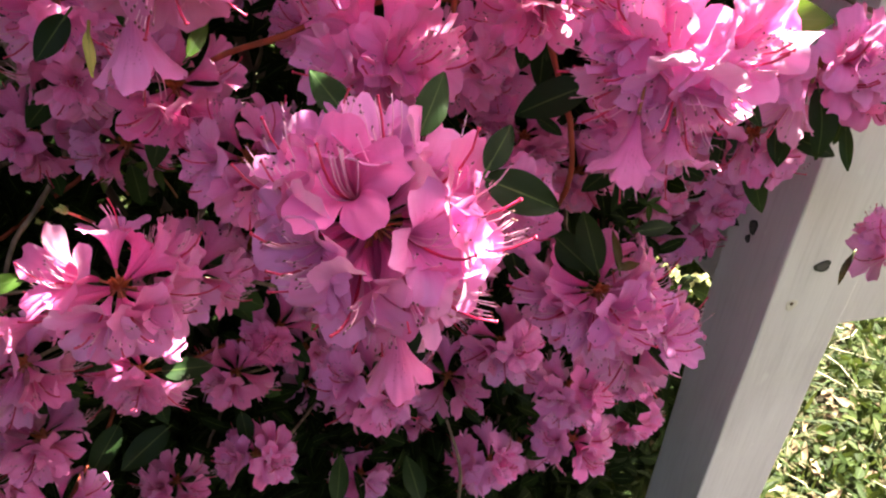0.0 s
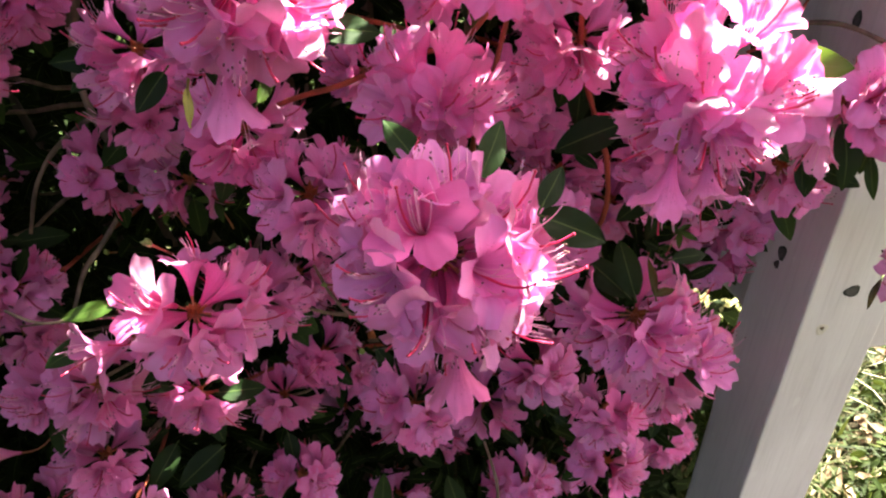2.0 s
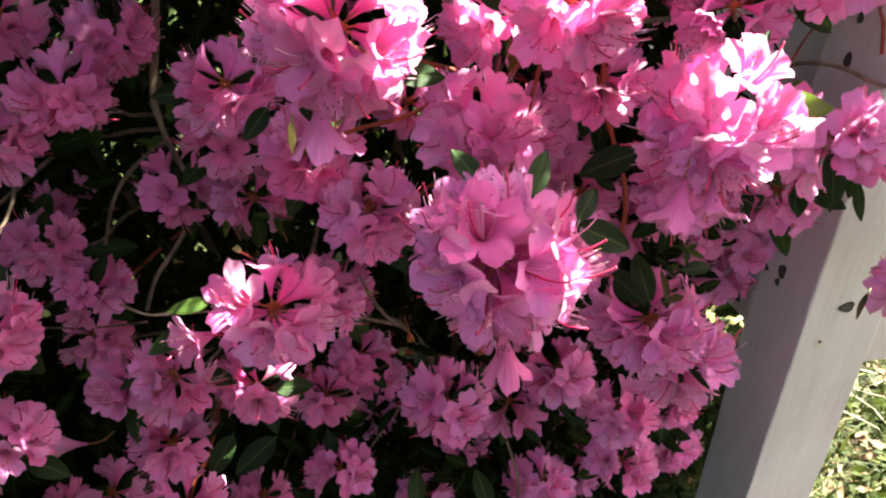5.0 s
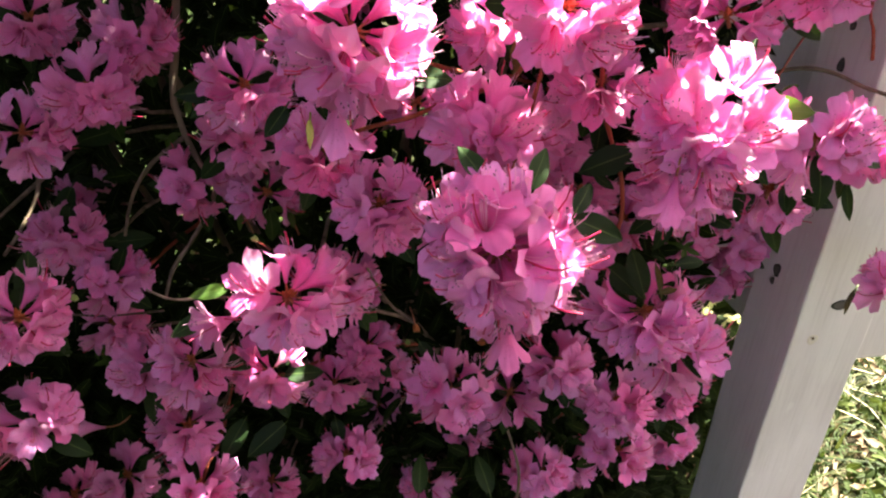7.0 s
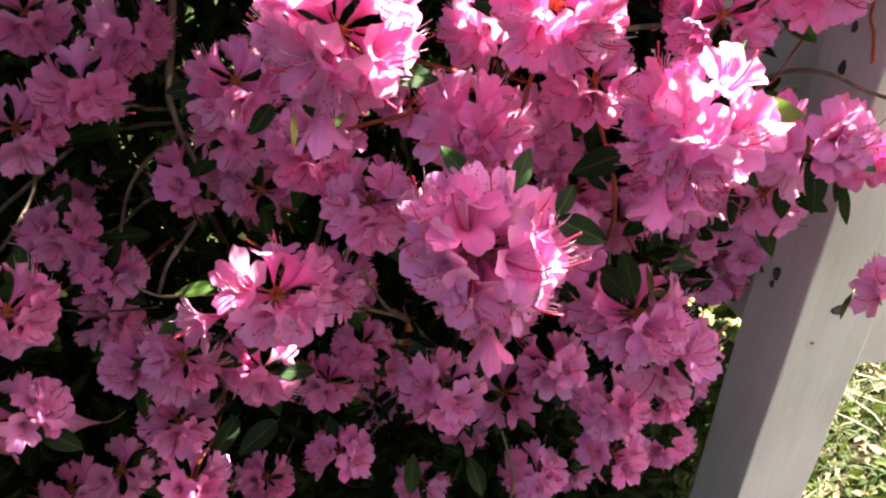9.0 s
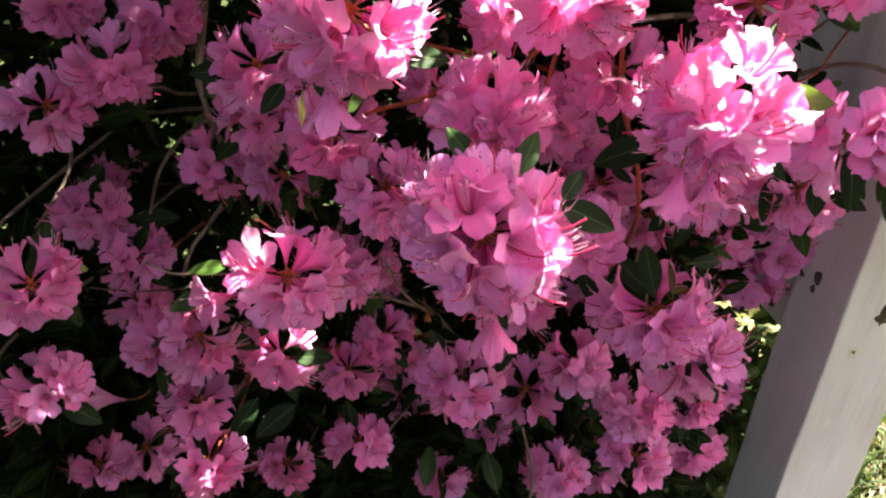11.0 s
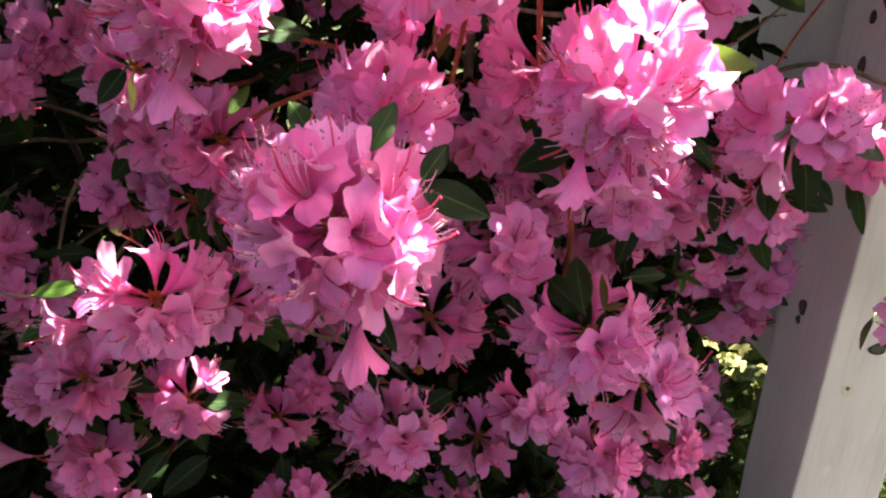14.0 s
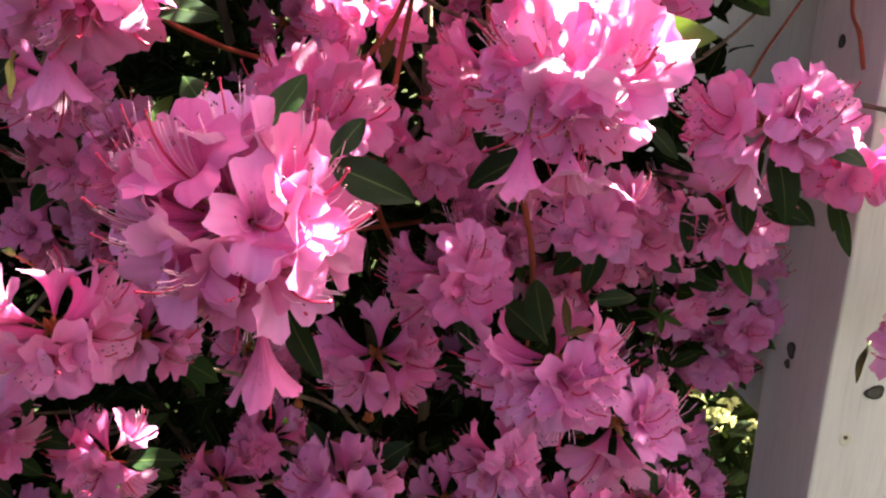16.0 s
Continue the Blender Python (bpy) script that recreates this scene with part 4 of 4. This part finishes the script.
bud(-0.007, 0.760, 0.846, (0.3, -0.8, -0.2), 0.014, SCALE, "small scaly brown bud")
bud(-0.060, 0.786, 0.886, (-0.2, -0.8, 0.5), 0.010, BUD_GREEN, "pale green leaf bud")
bud(-0.308, 0.550, 0.999, (0.5, -0.7, 0.5), 0.012, BUD_GREEN)
bud(-0.299, 0.775, 0.922, (0.2, -0.8, 0.5), 0.009, BUD_GREEN)
bud(-0.130, 0.576, 1.061, (-0.1, -0.7, 0.7), 0.010, BUD_GREEN)
bud(0.080, 0.725, 0.856, (0.1, -0.9, 0.3), 0.016, SCALE)
bud(-0.015, 0.742, 0.830, (0.3, -0.8, 0.5), 0.012, BUD_GREEN)


# tufts of small fresh leaves on the shoots
def sprig(x, y, z, count, seed, kinds=None):
    rng = random.Random(seed)
    at = Vector((x, y, z))
    v, f = tube(bezier((0, 0.03, -0.05), (0, 0.02, -0.03), (0, 0.005, -0.012), (0, 0, 0), 5), [0.0012, 0.0011, 0.0010, 0.0009, 0.0008], 5)
    shoot = part("shoot", mesh_of("shoot", v, f, [PEDICEL]), bush, Matrix.Translation(at))
    for k in range(count):
        a = 2.4 * k + rng.uniform(-0.3, 0.3)
        d = Vector((math.cos(a), -0.6, math.sin(a) + 0.4)).normalized()
        part("leaf", rng.choice(kinds or YOUNG), shoot, aim(at, Vector((0, -0.6, 0.8)), d) @ Matrix.Scale(rng.uniform(0.6, 1.0), 4))


for k, spot in enumerate([(-0.536, 0.860, 0.677), (-0.517, 0.860, 0.656), (-0.372, 0.900, 1.028), (-0.195, 0.800, 1.190), (-0.330, 0.900, 1.087),
                          (-0.251, 0.850, 0.997), (-0.171, 0.790, 0.984), (0.382, 1.000, 0.856), (-0.258, 0.850, 0.948), (-0.356, 0.800, 0.656), (0.446, 0.950, 1.118),
                          (0.446, 0.950, 1.112)]):
    sprig(*spot, 4 + k % 3, 50 + k)
# pale sprigs behind the post, added to stand in for sunlit specks
pale = random.Random(77)
for k in range(34):
    along = pale.random() ** 1.6
    sprig(0.635 - 0.15 * along + pale.uniform(-0.035, 0.035), 1.372 + pale.uniform(-0.02, 0.02), 0.440 + 0.13 * along + pale.uniform(-0.03, 0.03), 6, 80 + k, PALE)


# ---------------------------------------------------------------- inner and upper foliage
def foliage(name, count, spot, seed, size=1.0, mat=LEAF_SHADE_DARK, coarse=False):
    """Many leaves as one mass; spot(rng) gives a place, or None."""
    rng = random.Random(seed)
    pile = Pile()
    made = 0
    while made < count:
        p = spot(rng)
        if p is None:
            continue
        made += 1
        ln, w = rng.uniform(0.036, 0.056) * size, rng.uniform(0.016, 0.024) * size
        d = Vector((rng.gauss(0, 1), rng.gauss(-0.4, 1), rng.gauss(0.3, 0.7))).normalized()
        m = aim(p - d * ln * 0.5, Vector((rng.gauss(0, 0.6), rng.gauss(-0.5, 0.6), rng.gauss(0.8, 0.5))), d)
        verts, uvs = [], []
        outline = ((0, 0.06), (0.5, 1.0), (1.0, 0.04)) if coarse else ((0, 0.06), (0.22, 0.75), (0.5, 1.0), (0.78, 0.72), (1.0, 0.04))
        for v, q in outline:
            for s in (-1, 0, 1):
                verts.append(m @ Vector((s * q * w * 0.5, v * ln, abs(s) * q * w * 0.12 - 0.22 * ln * v * v)))
                uvs.append(((s + 1) / 2, v))
        faces = [(j * 3 + i, j * 3 + i + 1, j * 3 + i + 4, j * 3 + i + 3) for j in range(len(outline) - 1) for i in range(2)]
        pile.add(verts, faces, 0, uvs)
    return pile.mesh(name, [mat])


# gaps kept free of leaves, placed to put sunlight on chosen spots
SHAFTS = []


def shaft(x, y, z, r):
    SHAFTS.append((Vector((x, y, z)), r))


shaft(0.160, 0.455, 1.128, 0.004)
shaft(0.156, 0.450, 1.102, 0.004)
shaft(0.1511, 0.4682, 1.1674, -0.006)
shaft(-0.132, 0.535, 1.036, 0.003)
shaft(-0.168, 0.520, 1.004, 0.004)
shaft(-0.187, 0.673, 0.817, -0.004)
shaft(-0.147, 0.694, 0.816, 0.004)
shaft(0.250, 0.576, 1.186, 0.021)
shaft(0.287, 0.580, 1.178, 0.018)
shaft(0.302, 0.575, 1.150, 0.010)
shaft(0.232, 0.575, 1.160, 0.014)
shaft(0.267, 0.590, 1.165, 0.014)
shaft(0.620, 1.375, 0.455, 0.045)
shaft(0.560, 1.390, 0.480, 0.030)
shaft(0.515, 1.370, 0.540, 0.020)
shaft(0.280, 0.575, 1.145, 0.012)
shaft(0.023, 0.557, 1.257, 0.020)
shaft(-0.067, 0.540, 1.268, 0.016)
shaft(0.076, 0.783, 1.213, 0.026)
shaft(0.067, 0.773, 1.179, 0.014)
shaft(0.133, 0.599, 1.263, 0.026)
shaft(0.512, 0.865, 1.057, 0.016)
shaft(0.529, 0.869, 1.092, 0.024)
shaft(0.294, 0.805, 1.242, 0.028)
shaft(-0.060, 0.675, 1.080, -0.006)
shaft(-0.179, 0.681, 1.160, -0.004)
shaft(0.600, 0.860, 1.090, 0.020)
shaft(0.440, 0.730, 1.150, 0.006)
shaft(0.223, 0.648, 0.971, -0.004)
shaft(-0.012, 0.902, 1.082, 0.016)
shaft(-0.026, 0.615, 1.060, -0.009)
shaft(0.070, 0.630, 1.150, -0.009)
shaft(-0.166, 0.660, 1.165, -0.009)
shaft(0.162, 0.846, 1.066, -0.009)
shaft(0.187, 0.735, 1.165, -0.009)
shaft(-0.108, 0.727, 0.595, -0.009)
shaft(0.293, 0.770, 0.610, -0.009)
shaft(0.049, 0.700, 0.760, -0.009)
shaft(-0.339, 0.671, 1.150, -0.009)
shaft(-0.320, 0.495, 0.985, -0.009)
shaft(-0.090, 0.650, 1.105, -0.009)
shaft(0.300, 0.745, 1.045, -0.009)


def in_shaft(p, slack):
    for q, r in SHAFTS:
        d = p - q
        s = d.dot(SUN)
        if s > 0.02 and (d - SUN * s).length < r + slack:
            return True
    return False


def beside_post(p):
    """Whether p keeps clear of the post, its boards and the open view of them."""
    if p.y < 1.147:
        return p.x < 0.035 + 0.419 * (p.y - 0.03)
    return p.x < 0.49 - 0.277 * (p.y - 1.15)


def in_mound(p, centre, radii):
    """Whether p lies in a rounded, uneven mound."""
    q = sum(((p[k] - centre[k]) / radii[k]) ** 2 for k in range(3))
    return q < 1 + 0.55 * noise.noise(p * 2.6)


def inner_spot(rng):
    p = Vector((rng.uniform(-1.1, 0.52), rng.uniform(0.90, 1.5), rng.uniform(0.03, 1.62)))
    return p if beside_post(p) and in_mound(p, (-0.28, 1.22, 0.65), (1.0, 0.62, 1.28)) and not in_shaft(p, 0.024) else None


def lower_spot(rng):
    p = Vector((rng.uniform(-0.9, 0.48), rng.uniform(0.82, 1.45), rng.uniform(0.03, 0.50)))
    return p if beside_post(p) else None


def back_spot(rng):
    p = Vector((rng.uniform(-1.5, 0.45), rng.uniform(1.38, 1.72), rng.uniform(0.02, 1.9)))
    return p if beside_post(p) and in_mound(p, (-0.5, 1.45, 0.6), (1.1, 0.34, 1.35)) else None


# leaves hidden behind the boards, added to shade the gap by the post
def beyond_blocker_spot(rng):
    p = Vector((rng.uniform(0.62, 1.0), rng.uniform(1.38, 1.78), rng.uniform(0.66, 1.35)))
    return None if in_shaft(p, 0.03) else p


def under_spot(rng):
    p = Vector((rng.uniform(0.30, 0.76), rng.uniform(1.24, 1.9), rng.uniform(0.0, 0.52)))
    return None if in_shaft(p, 0.03) else p


def foot_spot(rng):
    p = Vector((rng.uniform(0.10, 0.42), rng.uniform(0.98, 1.26), rng.uniform(0.02, 0.30)))
    return p if p.x < 0.062 + 0.419 * (p.y - 0.03) and p.x < 0.515 - 0.277 * (p.y - 1.15) else None


def fill_spot(rng):
    p = Vector((rng.uniform(0.10, 0.36), rng.uniform(0.95, 1.30), rng.uniform(0.6, 1.42)))
    return p if beside_post(p) and not in_shaft(p, 0.024) else None


# unseen mass and overhang on the left, added to cut the sky light
def side_blocker_spot(rng):
    p = Vector((rng.uniform(-1.7, 0.0), rng.uniform(-0.9, 1.8), rng.uniform(0.02, 2.9)))
    return p if in_mound(p, (-1.1, 0.45, 0.8), (0.46, 1.25, 1.8)) or in_mound(p, (-0.80, 0.25, 2.45), (0.75, 0.80, 0.36)) else None


# unseen mounds of leaves, added to keep sky light off the left blooms
def behind_blocker_spot(rng):
    p = Vector((rng.uniform(-2.2, 1.0), rng.uniform(-1.6, 0.0), rng.uniform(0.02, 3.1)))
    return p if in_mound(p, (-0.75, -0.98, 0.4), (0.75, 0.45, 1.15)) or in_mound(p, (-0.46, -0.26, 0.95), (0.40, 0.22, 0.90)) or in_mound(p, (-1.15, -0.75, 0.9), (0.62, 0.6, 2.0)) else None


# unseen foliage overhead, added to block the sun outside the shafts
def upper_blocker_spot(rng):
    x, y, z = rng.uniform(-0.45, 1.25), rng.uniform(0.52, 1.7), rng.uniform(1.44, 2.0)
    if ((x + 0.03) / 1.27) ** 2 + ((y - 1.1) / 0.68) ** 2 + ((z - 1.5) / 0.5) ** 2 > 1:
        return None
    p = Vector((x, y, z))
    if y < 0.37 + 0.46 * (z - 1.13):
        return None
    return None if in_shaft(p, 0.022) else p



# unseen leaves placed sunward to block a stray fleck on the front cluster
for k, (x, y, z) in enumerate([(0.0526, 0.4579, 1.1549), (0.054, 0.457, 1.159), (0.050, 0.459, 1.151)]):
    p = Vector((x, y, z)) + SUN * (0.62 + 0.04 * k)
    part("leaf", LEAVES[k], bush, aim(p - Vector((0.028, 0, 0)), SUN, (1, 0, 0.2 * k)) @ Matrix.Scale(1.1, 4))


# an unseen tree, added on the open side to block sky light
def crown_blocker_spot(rng):
    p = Vector((rng.uniform(0.5, 4.8), rng.uniform(-3.4, 0.5), rng.uniform(0.5, 3.6)))
    q = ((p.x - 2.5) / 1.8) ** 2 + ((p.y + 1.35) / 1.75) ** 2 + ((p.z - 2.0) / 1.4) ** 2
    return p if 0.25 < q < 0.95 + 0.55 * noise.noise(p * 1.2) and noise.noise(p * 1.7 + Vector((9, 0, 0))) > -0.30 else None


tree = thing("shade_tree", None, pose(2.6, -1.5, 0), "unseen broad leafy tree added to block sky light", "tree")
tv, tf = tube([(2.6, -1.5, -0.05), (2.6, -1.48, 0.4), (2.55, -1.45, 1.0), (2.5, -1.4, 1.8), (2.5, -1.35, 2.7)], [0.17, 0.125, 0.11, 0.09, 0.04], 12)
part("trunk", mesh_of("trunk", tv, tf, [DARK_BARK]), tree, Matrix())
for tip in [(1.4, -1.6, 2.2), (2.2, -2.5, 2.3), (3.6, -2.0, 2.2), (3.4, -0.6, 2.3), (1.6, -0.5, 2.2), (2.5, -0.4, 2.6)]:
    tv, tf = tube(bezier((2.57, -1.46, 0.8), (2.55, -1.43, 1.5), Vector(tip) * 0.6 + Vector((1.0, -0.55, 0.8)), tip, 9), [0.07 - 0.0075 * j for j in range(9)], 8)
    part("limb", mesh_of("limb", tv, tf, [DARK_BARK]), tree, Matrix())
tagged(part("crown", foliage("crown", 15000, crown_blocker_spot, 12, 2.6, coarse=True), tree, Matrix(), "dense green crown added to block light"), kind="stuff")

# filler masses whose colour carries the shade of the bush's dark gaps
tagged(part("inner_leaves", foliage("inner_leaves", 11000, inner_spot, 3), bush, Matrix(), "dense inner leaves, coloured dark green for the shade inside"), kind="stuff")
tagged(part("low_leaves", foliage("low_leaves", 2200, lower_spot, 4), bush, Matrix(), "low leaves near the soil, coloured dark for the shade"), kind="stuff")
# the back layer is added so that no light leaks through
tagged(part("back_leaves", foliage("back_leaves", 6500, back_spot, 8, 1.7), bush, Matrix(), "shade-dark filler leaves added at the back to keep light out"), kind="stuff")
tagged(part("low_leaves", foliage("low_leaves", 3600, under_spot, 9, 1.2), bush, Matrix(), "shade-dark filler leaves round the foot of the post"), kind="stuff")
tagged(part("low_leaves", foliage("low_leaves", 2200, foot_spot, 10), bush, Matrix(), "shade-dark filler leaves low beside the post"), kind="stuff")
tagged(part("back_leaves", foliage("back_leaves", 2600, beyond_blocker_spot, 15, 1.3), bush, Matrix(), "hidden leaves added behind the boards to block the sun"), kind="stuff")
tagged(part("inner_leaves", foliage("inner_leaves", 1500, fill_spot, 17), bush, Matrix(), "shade-dark filler leaves close by the boards"), kind="stuff")
tagged(part("side_leaves", foliage("side_leaves", 19000, side_blocker_spot, 11, 1.6, coarse=True), bush, Matrix(), "unseen leaves added at the far flank of the bush to block sky light"), kind="stuff")
# the hedge is added out of view, only to block light
hedge = thing("hedge", None, pose(-0.9, -0.9, 0), "unseen uneven dark green hedge added to block light across from the blooms", "hedge")
tagged(part("leaves", foliage("leaves", 25000, behind_blocker_spot, 14, 1.8, coarse=True), hedge, Matrix()), kind="stuff")
tagged(part("upper_leaves", foliage("upper_leaves", 20000, upper_blocker_spot, 5), bush, Matrix(), "unseen upper leaves added to shade the blooms and dapple the light"), kind="stuff")

# ---------------------------------------------------------------- lawn
def weed_spot(rng):
    p = Vector((rng.uniform(0.70, 2.7), rng.uniform(1.12, 3.5), rng.uniform(0.01, 0.075)))
    return p if not thinned(rng, p.x, p.y, 2.7, 3.5) and noise.noise((p.x * 6, p.y * 6, 5.0)) > -0.02 else None


def straw(count, x0, x1, y0, y1, seed):
    """Loose dry stalks lying over the grass."""
    rng = random.Random(seed)
    pile = Pile()
    for _ in range(count):
        a, ln = rng.uniform(0, 6.28), rng.uniform(0.06, 0.26)
        p = Vector((rng.uniform(x0, x1), rng.uniform(y0, y1), rng.uniform(0.03, 0.07)))
        if thinned(rng, p.x, p.y, x1, y1):
            continue
        d = Vector((math.cos(a), math.sin(a), rng.uniform(-0.12, 0.12)))
        bow = Vector((-d.y, d.x, 0)) * ln * rng.uniform(-0.15, 0.15)
        r = rng.uniform(0.0008, 0.0020)
        v, f = tube([p, p + d * ln * 0.5 + bow, p + d * ln], [r, r, r * 0.6], 4)
        pile.add(v, f)
    return pile.mesh("straw", [STRAW])


thing("weeds", foliage("weeds", 6000, weed_spot, 61, 0.85, LEAF_WEED), Matrix(), "broad-leaved low weeds in the sunlit lawn", "weeds", kind="stuff")
thing("straw", straw(190, 0.66, 2.6, 1.12, 3.4, 62), Matrix(), "pale dry stalks lying over the lawn", "straw", kind="stuff")
thing("grass", grass(41000, 0.62, 2.7, 1.08, 3.6, 2), Matrix(), "sunlit tangled grass with dry straw blades", "grass", kind="stuff")
thing("grass", grass(11000, -2.2, 0.62, 1.75, 4.6, 6), Matrix(), "sunlit lawn seen through the bush", "grass", kind="stuff")
thing("grass", grass(26000, -3.5, 3.5, -3.2, 4.2, 16), Matrix(), "worn lawn round the bush", "grass", kind="stuff")
thing("leaf_litter", litter(1400, 0.60, 2.6, 1.1, 3.4, 7), Matrix(), "dry brown leaves lying in the grass", "leaves", kind="stuff")
